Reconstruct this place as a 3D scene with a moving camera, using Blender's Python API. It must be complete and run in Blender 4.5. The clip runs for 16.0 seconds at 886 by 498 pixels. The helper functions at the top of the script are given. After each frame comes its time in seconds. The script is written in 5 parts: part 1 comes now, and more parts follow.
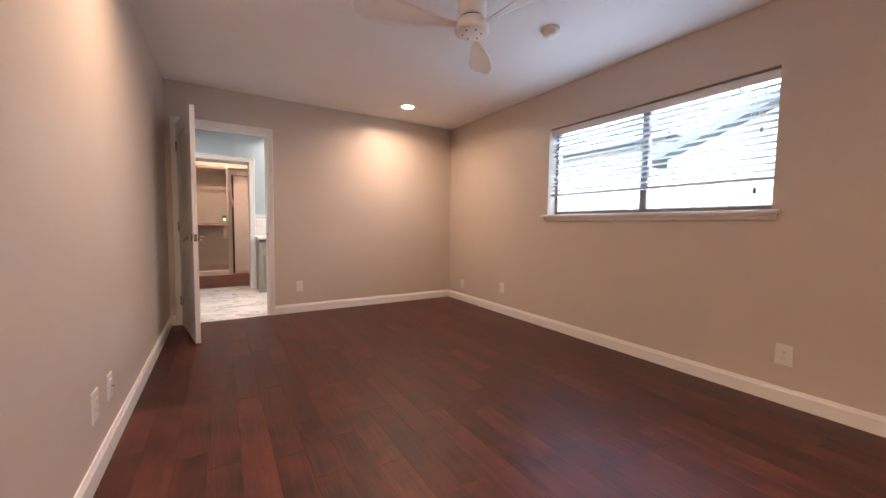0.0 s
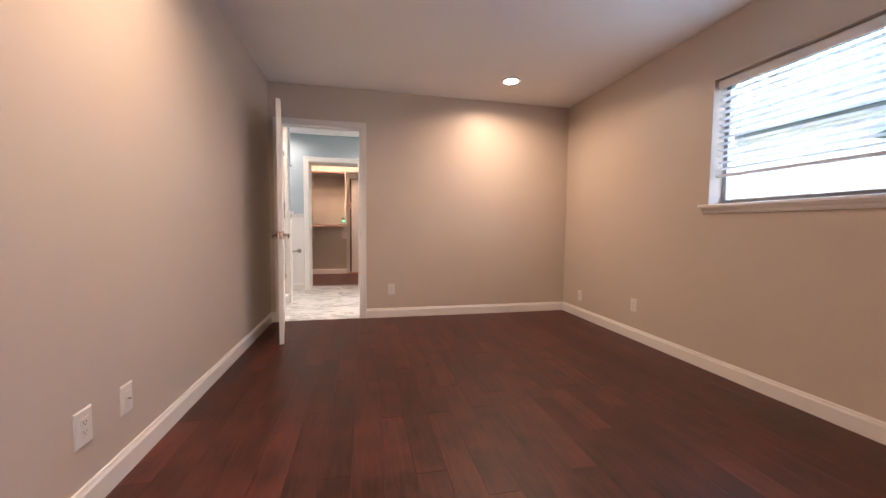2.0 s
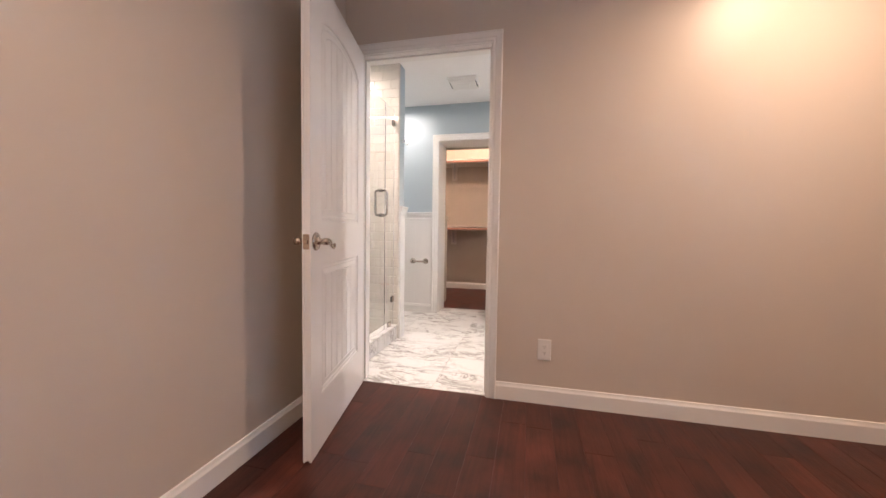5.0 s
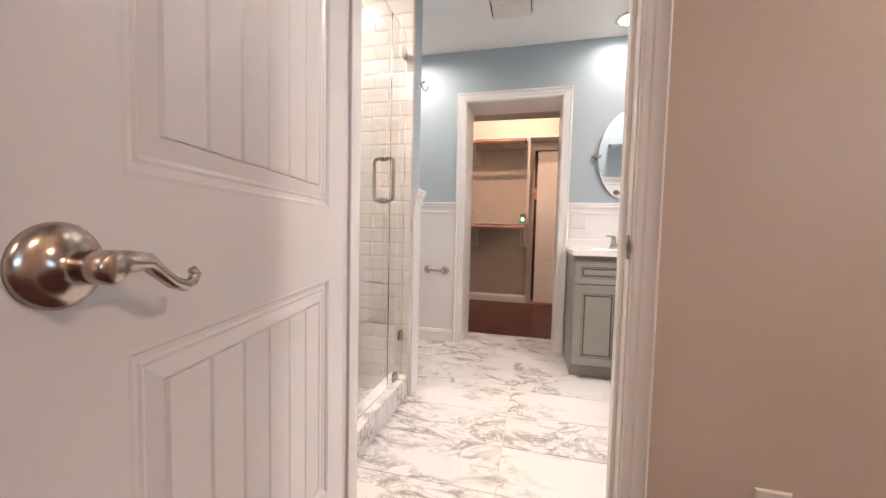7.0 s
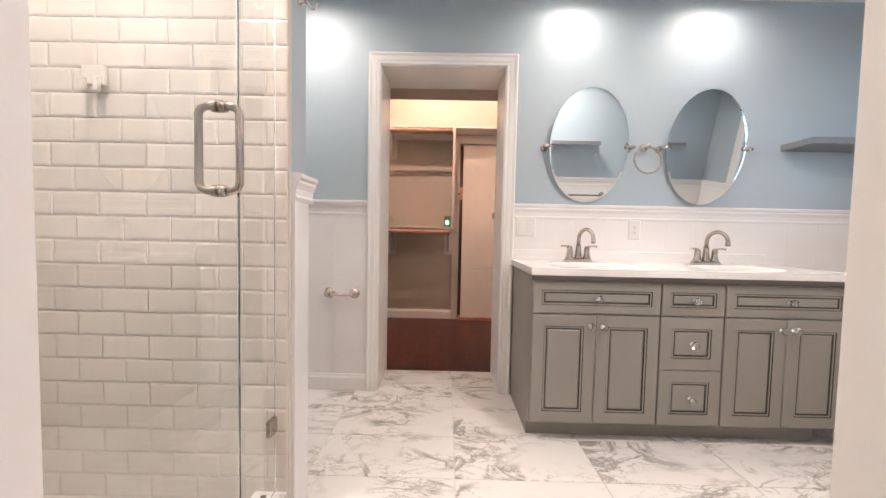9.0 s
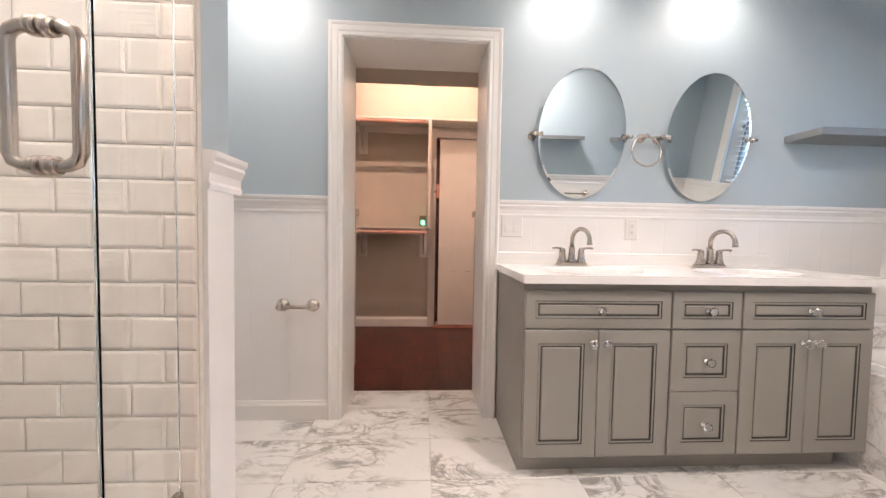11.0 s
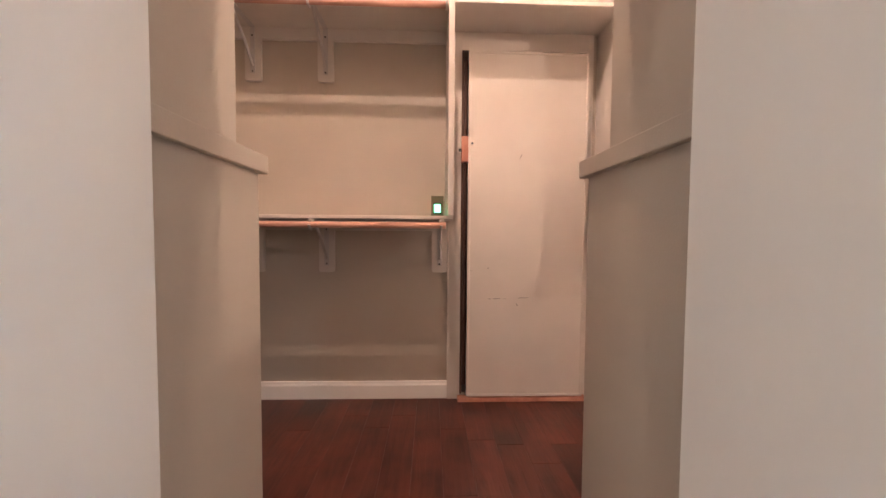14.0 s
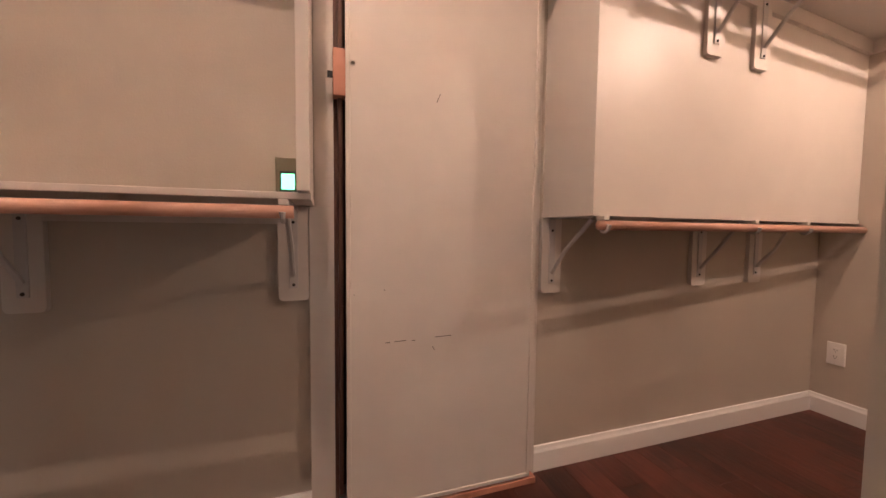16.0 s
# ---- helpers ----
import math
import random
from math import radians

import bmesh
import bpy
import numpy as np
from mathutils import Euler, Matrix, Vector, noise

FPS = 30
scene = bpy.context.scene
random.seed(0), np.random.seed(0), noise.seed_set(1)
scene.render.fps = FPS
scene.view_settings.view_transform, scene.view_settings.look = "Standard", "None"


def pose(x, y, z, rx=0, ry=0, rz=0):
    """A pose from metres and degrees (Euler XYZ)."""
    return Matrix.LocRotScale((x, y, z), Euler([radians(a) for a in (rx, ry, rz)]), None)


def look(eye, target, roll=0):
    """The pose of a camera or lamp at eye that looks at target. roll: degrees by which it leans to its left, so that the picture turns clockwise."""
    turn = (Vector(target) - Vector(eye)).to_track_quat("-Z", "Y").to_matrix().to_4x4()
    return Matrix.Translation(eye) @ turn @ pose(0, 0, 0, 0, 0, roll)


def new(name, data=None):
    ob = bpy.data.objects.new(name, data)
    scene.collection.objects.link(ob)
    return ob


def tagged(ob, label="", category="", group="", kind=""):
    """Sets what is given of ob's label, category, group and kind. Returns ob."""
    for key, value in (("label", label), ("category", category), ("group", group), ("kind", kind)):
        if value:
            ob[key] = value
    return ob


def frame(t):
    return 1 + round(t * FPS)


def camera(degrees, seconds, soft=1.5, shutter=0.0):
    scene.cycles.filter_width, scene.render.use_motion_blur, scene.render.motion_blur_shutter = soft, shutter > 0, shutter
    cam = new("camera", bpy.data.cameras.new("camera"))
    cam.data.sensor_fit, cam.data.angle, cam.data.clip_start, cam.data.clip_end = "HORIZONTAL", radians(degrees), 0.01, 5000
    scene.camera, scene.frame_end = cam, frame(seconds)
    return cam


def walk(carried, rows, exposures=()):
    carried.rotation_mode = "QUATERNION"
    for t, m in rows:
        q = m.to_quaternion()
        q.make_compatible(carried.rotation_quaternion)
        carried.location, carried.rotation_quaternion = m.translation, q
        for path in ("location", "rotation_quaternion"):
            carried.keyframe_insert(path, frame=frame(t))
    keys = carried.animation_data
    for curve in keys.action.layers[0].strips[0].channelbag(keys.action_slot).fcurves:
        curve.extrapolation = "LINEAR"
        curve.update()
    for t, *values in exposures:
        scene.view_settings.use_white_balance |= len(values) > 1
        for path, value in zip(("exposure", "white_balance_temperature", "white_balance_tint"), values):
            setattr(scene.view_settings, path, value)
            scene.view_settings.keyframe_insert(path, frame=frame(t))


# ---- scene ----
cam = camera(101.6, 16.0)
PATH = [
    (0, (-0.024, -0.268, 1.052), (1.022, 1.431, 0.923), 0.8),
    (0.5, (0.044, -0.205, 1.004), (0.915, 1.592, 0.888), 0.5),
    (1, (0.179, -0.137, 0.972), (0.87, 1.736, 0.854), 0.6),
    (1.5, (0.334, 0.018, 0.985), (0.893, 1.935, 0.869), 0.6),
    (2, (0.464, 0.244, 0.997), (0.892, 2.194, 0.879), 0.6),
    (2.5, (0.605, 0.496, 0.984), (0.866, 2.475, 0.864), 0.6),
    (3, (0.675, 0.784, 0.973), (0.769, 2.778, 0.859), 0.5),
    (3.5, (0.743, 1.102, 0.996), (0.663, 3.097, 0.877), 0.6),
    (4, (0.753, 1.429, 0.99), (0.526, 3.412, 0.863), 0.6),
    (4.5, (0.705, 1.765, 0.972), (0.342, 3.728, 0.864), 0.6),
    (4.7, (0.692, 1.922, 0.972), (0.268, 3.874, 0.872), 0.6),
    (6.8, (0.238, 3.176, 0.956), (-0.29, 5.102, 0.849), 1.2),
    (7, (0.199, 3.262, 0.959), (-0.288, 5.199, 0.85), 1.3),
    (7.5, (0.145, 3.489, 0.953), (-0.187, 5.458, 0.849), 1.3),
    (8, (0.119, 3.684, 0.968), (-0.081, 5.672, 0.873), 1.4),
    (8.5, (0.081, 3.884, 0.992), (-0.02, 5.88, 0.901), 1.2),
    (9, (0.041, 4.013, 1.001), (0.022, 6.011, 0.909), 1.2),
    (9.2, (0.032, 4.043, 0.996), (0.053, 6.041, 0.911), 1.0),
    (11.5, (0.064, 4.488, 0.999), (0.179, 6.483, 0.915), 0.9),
    (12, (0.086, 4.734, 0.989), (0.184, 6.73, 0.904), 0.2),
    (12.5, (0.057, 5.027, 0.993), (0.156, 7.023, 0.908), 0.2),
    (13, (0.04, 5.35, 0.989), (0.121, 7.346, 0.897), 0.6),
    (13.5, (0.025, 5.703, 0.969), (0.099, 7.7, 0.885), 0.7),
    (14, (0.005, 6.076, 0.966), (0.074, 8.073, 0.884), 0.4),
    (14.5, (0.023, 6.391, 0.975), (0.087, 8.388, 0.892), 0.5),
    (15, (0.042, 6.631, 0.982), (0.177, 8.625, 0.896), 0.4),
    (15.5, (0.095, 6.812, 0.989), (0.436, 8.78, 0.896), 0.6),
    (16, (0.15, 6.95, 0.972), (0.771, 8.848, 0.863), 0.6),
]
walk(cam, [(t, look(eye, target, roll)) for t, eye, target, roll in PATH], [(0, 5.62, 6100, 9), (4.7, 5.66, 6100, 9), (8.0, 5.48, 6080, 9), (11.5, 5.50, 6050, 9), (13.0, 5.50, 6050, 9), (14.2, 5.62, 6050, 9), (15.2, 5.42, 6050, 9), (16.0, 5.2, 6050, 9)])

# ---- world, sun, lamps ----
world = bpy.data.worlds.new("sky")
scene.world = world
world.use_nodes = True
wn = world.node_tree.nodes
sky = wn.new("ShaderNodeTexSky")
sky.sky_type = "NISHITA"
sky.sun_disc = False
sky.sun_elevation, sky.sun_rotation = radians(35), radians(180)
world.node_tree.links.new(sky.outputs[0], wn["Background"].inputs[0])
wn["Background"].inputs[1].default_value = 0.12

sun = new("sun", bpy.data.lights.new("sun", "SUN"))
sun.data.energy, sun.data.angle, sun.data.color = 0.6, radians(0.6), (1.0, 0.95, 0.88)
sun.matrix_world = look((0, 0, 20), (1.5, 12.0, 11.5))

WARM_BED, WARM_BATH, WARM_CLOSET = (1.0, 0.645, 0.425), (1.0, 0.81, 0.70), (1.0, 0.67, 0.51)


def can_or_fill_lamp(x, y, z, power, colour, spread=150, size=0.12):
    ob = new("can_or_fill_lamp", bpy.data.lights.new("can_or_fill_lamp", "AREA"))
    ob.data.shape, ob.data.size, ob.data.energy, ob.data.color = "DISK", size, power, colour
    ob.data.spread = radians(spread)
    ob.matrix_world = pose(x, y, z)
    return ob


# The last two are unseen, added at the south end as room fill.
BED_CANS_AND_FILL = [(1.875, 3.65), (0.12, 1.80), (1.86, -0.4), (0.1, -1.0)]
# The last one is unseen, added to fill the bathroom generally.
BATH_CANS_AND_FILL = [(0.78, 6.03), (1.60, 6.03), (-0.80, 5.88), (-0.95, 4.72), (1.10, 4.85)]
for x, y in BED_CANS_AND_FILL:
    can_or_fill_lamp(x, y, 2.425, (0.04 if x > 1 else 1.25) if y < 0 else (0.46 if x > 1 else 0.50), WARM_BED, 115 if y < 0 else 160)
for x, y in BATH_CANS_AND_FILL:
    can_or_fill_lamp(x, y, 2.405, (0.080 if x > 0 else 0.21) if y > 5.5 else (0.62 if x > 0 else 0.29), WARM_BATH, 165)


def window_light(name, x, y, z, wide, high, power):
    ob = new(name, bpy.data.lights.new(name, "AREA"))
    ob.data.shape, ob.data.size, ob.data.size_y = "RECTANGLE", high, wide
    ob.data.energy, ob.data.color = power, (0.66, 0.80, 1.0)
    ob.matrix_world = pose(x, y, z, 0, 90, 0)
    return ob


window_light("bedroom_window_light", 2.872, 1.475, 1.61, 1.70, 0.78, 0.24)
bulb_lamp = new("bulb_lamp", bpy.data.lights.new("bulb_lamp", "POINT"))
bulb_lamp.data.energy, bulb_lamp.data.color, bulb_lamp.data.shadow_soft_size = 2.2, WARM_CLOSET, 0.012
bulb_lamp.location = (0.011, 7.085, 3.16)
wall_bulb = new("wall_bulb", bpy.data.lights.new("wall_bulb", "POINT"))
wall_bulb.data.energy, wall_bulb.data.color, wall_bulb.data.shadow_soft_size = 1.45, WARM_CLOSET, 0.012
wall_bulb.location = (2.278, 7.085, 2.23)


# ---- materials ----
def mat(name, base, rough=0.5, metal=0.0, vary=0.06, scale=6.0, bump=0.0, bump_scale=200.0, second=None, obj_random=0.0, coat=0.0, spec=0.5):
    m = bpy.data.materials.new(name)
    m.use_nodes = True
    n, l = m.node_tree.nodes, m.node_tree.links
    p = n["Principled BSDF"]
    tc = n.new("ShaderNodeTexCoord")
    no = n.new("ShaderNodeTexNoise")
    no.inputs["Scale"].default_value, no.inputs["Detail"].default_value = scale, 2
    l.new(tc.outputs["Object"], no.inputs["Vector"])
    mix = n.new("ShaderNodeMix")
    mix.data_type = "RGBA"
    other = second or tuple(c * (1 - vary * 2) for c in base)
    mix.inputs[6].default_value, mix.inputs[7].default_value = (*base, 1), (*other, 1)
    ramp = n.new("ShaderNodeMapRange")
    ramp.inputs[1].default_value, ramp.inputs[2].default_value = 0.25, 0.75
    l.new(no.outputs["Fac"], ramp.inputs[0])
    l.new(ramp.outputs[0], mix.inputs[0])
    colour = mix.outputs[2]
    if obj_random:
        oi = n.new("ShaderNodeObjectInfo")
        hv = n.new("ShaderNodeHueSaturation")
        mr = n.new("ShaderNodeMapRange")
        mr.inputs[3].default_value, mr.inputs[4].default_value = 1 - obj_random, 1 + obj_random
        l.new(oi.outputs["Random"], mr.inputs[0])
        l.new(mr.outputs[0], hv.inputs["Value"])
        l.new(colour, hv.inputs["Color"])
        colour = hv.outputs[0]
    l.new(colour, p.inputs["Base Color"])
    rr = n.new("ShaderNodeMapRange")
    rr.inputs[3].default_value, rr.inputs[4].default_value = max(0.0, rough - 0.05), min(1.0, rough + 0.05)
    l.new(no.outputs["Fac"], rr.inputs[0])
    l.new(rr.outputs[0], p.inputs["Roughness"])
    p.inputs["Metallic"].default_value = metal
    p.inputs["Coat Weight"].default_value = coat
    p.inputs["Specular IOR Level"].default_value = spec
    if bump:
        nb = n.new("ShaderNodeTexNoise")
        nb.inputs["Scale"].default_value, nb.inputs["Detail"].default_value = bump_scale, 3
        l.new(tc.outputs["Object"], nb.inputs["Vector"])
        bp = n.new("ShaderNodeBump")
        bp.inputs["Strength"].default_value, bp.inputs["Distance"].default_value = bump, 0.004
        l.new(nb.outputs["Fac"], bp.inputs["Height"])
        l.new(bp.outputs[0], p.inputs["Normal"])
    return m


def plain(name, base, rough=0.5, metal=0.0, emit=0.0, transmission=0.0, ior=1.45):
    m = bpy.data.materials.new(name)
    m.use_nodes = True
    p = m.node_tree.nodes["Principled BSDF"]
    p.inputs["Base Color"].default_value = (*base, 1)
    p.inputs["Roughness"].default_value, p.inputs["Metallic"].default_value = rough, metal
    p.inputs["Transmission Weight"].default_value, p.inputs["IOR"].default_value = transmission, ior
    if emit:
        p.inputs["Emission Color"].default_value, p.inputs["Emission Strength"].default_value = (*base, 1), emit
    return m


def wood_material(name, dark, light, rough, random_shift, stretch=(14.0, 1.1, 14.0), bump=0.25, wave_amount=0.35):
    m = bpy.data.materials.new(name)
    m.use_nodes = True
    n, l = m.node_tree.nodes, m.node_tree.links
    p = n["Principled BSDF"]
    tc, oi = n.new("ShaderNodeTexCoord"), n.new("ShaderNodeObjectInfo")
    sh = n.new("ShaderNodeVectorMath")
    sh.operation = "MULTIPLY_ADD"
    sh.inputs[1].default_value = (37.0, 53.0, 11.0)
    l.new(oi.outputs["Random"], sh.inputs[0])
    l.new(tc.outputs["Object"], sh.inputs[2])
    mp = n.new("ShaderNodeMapping")
    mp.inputs["Scale"].default_value = stretch
    l.new(sh.outputs[0], mp.inputs["Vector"])
    grain = n.new("ShaderNodeTexNoise")
    grain.inputs["Scale"].default_value, grain.inputs["Detail"].default_value, grain.inputs["Distortion"].default_value = 2.2, 8, 1.2
    l.new(mp.outputs[0], grain.inputs["Vector"])
    fine = n.new("ShaderNodeTexNoise")
    fine.inputs["Scale"].default_value, fine.inputs["Detail"].default_value = 16, 4
    l.new(mp.outputs[0], fine.inputs["Vector"])
    blot = n.new("ShaderNodeTexNoise")
    blot.inputs["Scale"].default_value, blot.inputs["Detail"].default_value = 5, 4
    l.new(sh.outputs[0], blot.inputs["Vector"])
    add = n.new("ShaderNodeMath")
    add.operation = "MULTIPLY_ADD"
    add.inputs[1].default_value = 0.36
    l.new(grain.outputs["Fac"], add.inputs[0])
    sc = n.new("ShaderNodeMath")
    sc.operation = "MULTIPLY"
    sc.inputs[1].default_value = 0.68
    l.new(blot.outputs["Fac"], sc.inputs[0])
    l.new(sc.outputs[0], add.inputs[2])
    ramp = n.new("ShaderNodeValToRGB")
    ramp.color_ramp.elements[0].position, ramp.color_ramp.elements[0].color = 0.38, (*dark, 1)
    ramp.color_ramp.elements[1].position, ramp.color_ramp.elements[1].color = 0.65, (*light, 1)
    l.new(add.outputs[0], ramp.inputs[0])
    hv = n.new("ShaderNodeHueSaturation")
    mr = n.new("ShaderNodeMapRange")
    mr.inputs[3].default_value, mr.inputs[4].default_value = 1 - random_shift, 1 + random_shift
    l.new(oi.outputs["Random"], mr.inputs[0])
    l.new(mr.outputs[0], hv.inputs["Value"])
    l.new(ramp.outputs[0], hv.inputs["Color"])
    l.new(hv.outputs[0], p.inputs["Base Color"])
    rr = n.new("ShaderNodeMapRange")
    rr.inputs[3].default_value, rr.inputs[4].default_value = rough - 0.08, rough + 0.1
    l.new(blot.outputs["Fac"], rr.inputs[0])
    l.new(rr.outputs[0], p.inputs["Roughness"])
    hsum = n.new("ShaderNodeMath")
    hsum.operation = "ADD"
    l.new(fine.outputs["Fac"], hsum.inputs[0])
    l.new(grain.outputs["Fac"], hsum.inputs[1])
    bp = n.new("ShaderNodeBump")
    p.inputs["Specular IOR Level"].default_value = 0.38
    bp.inputs["Strength"].default_value, bp.inputs["Distance"].default_value = bump, 0.003
    l.new(hsum.outputs[0], bp.inputs["Height"])
    l.new(bp.outputs[0], p.inputs["Normal"])
    return m


def marble_material(name, base, vein, rough, per_piece=True, scale=1.0):
    m = bpy.data.materials.new(name)
    m.use_nodes = True
    n, l = m.node_tree.nodes, m.node_tree.links
    p = n["Principled BSDF"]
    tc, oi = n.new("ShaderNodeTexCoord"), n.new("ShaderNodeObjectInfo")
    sh = n.new("ShaderNodeVectorMath")
    sh.operation = "MULTIPLY_ADD"
    sh.inputs[1].default_value = (41.0, 23.0, 17.0) if per_piece else (0, 0, 0)
    l.new(oi.outputs["Random"], sh.inputs[0])
    l.new(tc.outputs["Object"], sh.inputs[2])
    mp = n.new("ShaderNodeMapping")
    mp.inputs["Rotation"].default_value = (0, 0, radians(28))
    mp.inputs["Scale"].default_value = (1.6 * scale, 3.2 * scale, 2.0 * scale)
    l.new(sh.outputs[0], mp.inputs["Vector"])
    masks = []
    for sc_, width, strength in ((1.3, 0.040, 1.0), (2.9, 0.028, 0.7)):
        no = n.new("ShaderNodeTexNoise")
        no.inputs["Scale"].default_value, no.inputs["Detail"].default_value = sc_, 7
        no.inputs["Roughness"].default_value, no.inputs["Distortion"].default_value = 0.62, 1.1
        l.new(mp.outputs[0], no.inputs["Vector"])
        su = n.new("ShaderNodeMath")
        su.operation = "SUBTRACT"
        su.inputs[1].default_value = 0.5
        l.new(no.outputs["Fac"], su.inputs[0])
        ab = n.new("ShaderNodeMath")
        ab.operation = "ABSOLUTE"
        l.new(su.outputs[0], ab.inputs[0])
        mr = n.new("ShaderNodeMapRange")
        mr.inputs[1].default_value, mr.inputs[2].default_value, mr.inputs[3].default_value, mr.inputs[4].default_value = 0.0, width, strength * 0.75, 0.0
        l.new(ab.outputs[0], mr.inputs[0])
        masks.append(mr.outputs[0])
    patch = n.new("ShaderNodeTexNoise")
    patch.inputs["Scale"].default_value, patch.inputs["Detail"].default_value = 1.6, 3
    l.new(mp.outputs[0], patch.inputs["Vector"])
    pm = n.new("ShaderNodeMapRange")
    pm.inputs[1].default_value, pm.inputs[2].default_value = 0.40, 0.56
    l.new(patch.outputs["Fac"], pm.inputs[0])
    mx = n.new("ShaderNodeMath")
    mx.operation = "MAXIMUM"
    l.new(masks[0], mx.inputs[0])
    l.new(masks[1], mx.inputs[1])
    mu = n.new("ShaderNodeMath")
    mu.operation = "MULTIPLY"
    l.new(mx.outputs[0], mu.inputs[0])
    l.new(pm.outputs[0], mu.inputs[1])
    mix = n.new("ShaderNodeMix")
    mix.data_type = "RGBA"
    mix.inputs[6].default_value, mix.inputs[7].default_value = (*base, 1), (*vein, 1)
    l.new(mu.outputs[0], mix.inputs[0])
    l.new(mix.outputs[2], p.inputs["Base Color"])
    p.inputs["Roughness"].default_value = rough
    return m


M_WALL = mat("greige_wall_paint", (0.58, 0.505, 0.435), 0.42, vary=0.02, scale=1.5, bump=0.10, bump_scale=260)
M_CEIL = mat("ceiling_paint", (0.84, 0.83, 0.82), 0.8, vary=0.02, scale=1.2, bump=0.18, bump_scale=160)
M_TRIM = mat("white_trim_paint", (0.78, 0.76, 0.73), 0.32, vary=0.02, scale=3, bump=0.03, bump_scale=90)
M_DOOR = mat("white_door_paint", (0.78, 0.77, 0.76), 0.30, vary=0.003, scale=3)
M_BLUE = mat("blue_grey_wall_paint", (0.41, 0.48, 0.525), 0.5, vary=0.02, scale=1.5, bump=0.10, bump_scale=240)
M_WAINS = mat("white_wainscot_paint", (0.80, 0.78, 0.76), 0.3, vary=0.02, scale=3, bump=0.03, bump_scale=80)
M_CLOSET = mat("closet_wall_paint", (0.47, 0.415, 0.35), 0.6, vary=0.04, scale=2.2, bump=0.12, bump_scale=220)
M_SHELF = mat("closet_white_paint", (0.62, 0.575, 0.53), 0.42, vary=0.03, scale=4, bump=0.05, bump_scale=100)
M_FLOOR = wood_material("dark_red_hardwood", (0.027, 0.0078, 0.0055), (0.092, 0.026, 0.0175), 0.42, 0.30, bump=0.35)
M_GAP = plain("dark_joint", (0.012, 0.006, 0.005), 0.8)
M_ROD = wood_material("pink_stained_rod_wood", (0.40, 0.20, 0.14), (0.58, 0.34, 0.26), 0.45, 0.05, stretch=(1.0, 20.0, 20.0), bump=0.08)
M_PINK = wood_material("raw_reddish_wood", (0.36, 0.15, 0.10), (0.55, 0.27, 0.19), 0.6, 0.1, stretch=(12, 12, 1.5), bump=0.15)
# Brown wood with the access gap's shade put into its dark colour.
M_CAVITY = wood_material("gap_shade_wood", (0.05, 0.02, 0.015), (0.10, 0.045, 0.03), 0.6, 0.1, stretch=(12, 12, 1.0), bump=0.2)
M_MARBLE = marble_material("veined_marble_tile", (0.76, 0.74, 0.71), (0.17, 0.145, 0.125), 0.14)
M_GROUT = mat("pale_grout", (0.70, 0.66, 0.61), 0.85, vary=0.1, scale=40)
M_TGROUT = mat("cream_grout", (0.64, 0.59, 0.53), 0.8, vary=0.05, scale=40)
M_SUBWAY = mat("glossy_cream_tile", (0.71, 0.655, 0.59), 0.10, vary=0.02, scale=8, obj_random=0.03)
M_HEX = mat("hex_mosaic", (0.62, 0.60, 0.56), 0.3, vary=0.3, scale=18)
M_VANITY = mat("grey_cabinet_paint", (0.265, 0.25, 0.225), 0.38, vary=0.03, scale=3, bump=0.02, bump_scale=90)
M_GLAZE = plain("dark_glaze_line", (0.035, 0.030, 0.026), 0.5)
M_COUNTER = mat("white_cultured_marble", (0.82, 0.80, 0.78), 0.12, vary=0.03, scale=3)
M_NICKEL = mat("brushed_nickel", (0.50, 0.44, 0.39), 0.24, metal=1.0, vary=0.04, scale=30)
M_CHROME = plain("chrome", (0.72, 0.72, 0.72), 0.06, 1.0)
M_MIRROR = plain("mirror_silver", (0.86, 0.90, 0.90), 0.0, 1.0)
M_GLASS = plain("clear_glass", (0.99, 1.0, 0.993), 0.0, transmission=1.0, ior=1.45)
M_CRYSTAL = plain("crystal", (0.98, 0.98, 0.98), 0.02, transmission=1.0, ior=1.5)
M_PORCELAIN = mat("white_porcelain", (0.82, 0.81, 0.79), 0.08, vary=0.01)
M_PLASTIC = mat("white_plastic", (0.74, 0.72, 0.69), 0.35, vary=0.01)
M_SLOT = plain("dark_slot", (0.03, 0.03, 0.03), 0.6)
M_FAN = mat("white_fan_enamel", (0.88, 0.87, 0.85), 0.34, vary=0.01)
M_BLIND = mat("white_faux_wood_slat", (0.78, 0.78, 0.77), 0.4, vary=0.02, scale=12)
M_ALU = mat("grey_aluminium_frame", (0.30, 0.31, 0.32), 0.45, metal=0.3, vary=0.05)
M_SHELFGREY = mat("grey_shelf_paint", (0.20, 0.21, 0.22), 0.5, vary=0.05, scale=8)
M_LENS = plain("lamp_lens", (1.0, 0.86, 0.70), 0.4, emit=0.9)
M_BULB = plain("warm_bulb", (1.0, 0.72, 0.5), 0.4, emit=0.9)
M_GREENLIT = plain("lit_green_rocker", (0.25, 1.0, 0.45), 0.3, emit=0.08)
M_BRASS = plain("dull_brass_plate", (0.20, 0.17, 0.12), 0.4, 0.7)
M_STEEL = mat("grey_painted_steel", (0.52, 0.50, 0.49), 0.4, vary=0.04, scale=20)
M_FENCE = wood_material("weathered_fence_wood", (0.20, 0.175, 0.15), (0.36, 0.33, 0.29), 0.8, 0.12, stretch=(12, 12, 1.0), bump=0.3)
M_GRASS = mat("lawn", (0.07, 0.10, 0.035), 0.9, vary=0.3, scale=3)
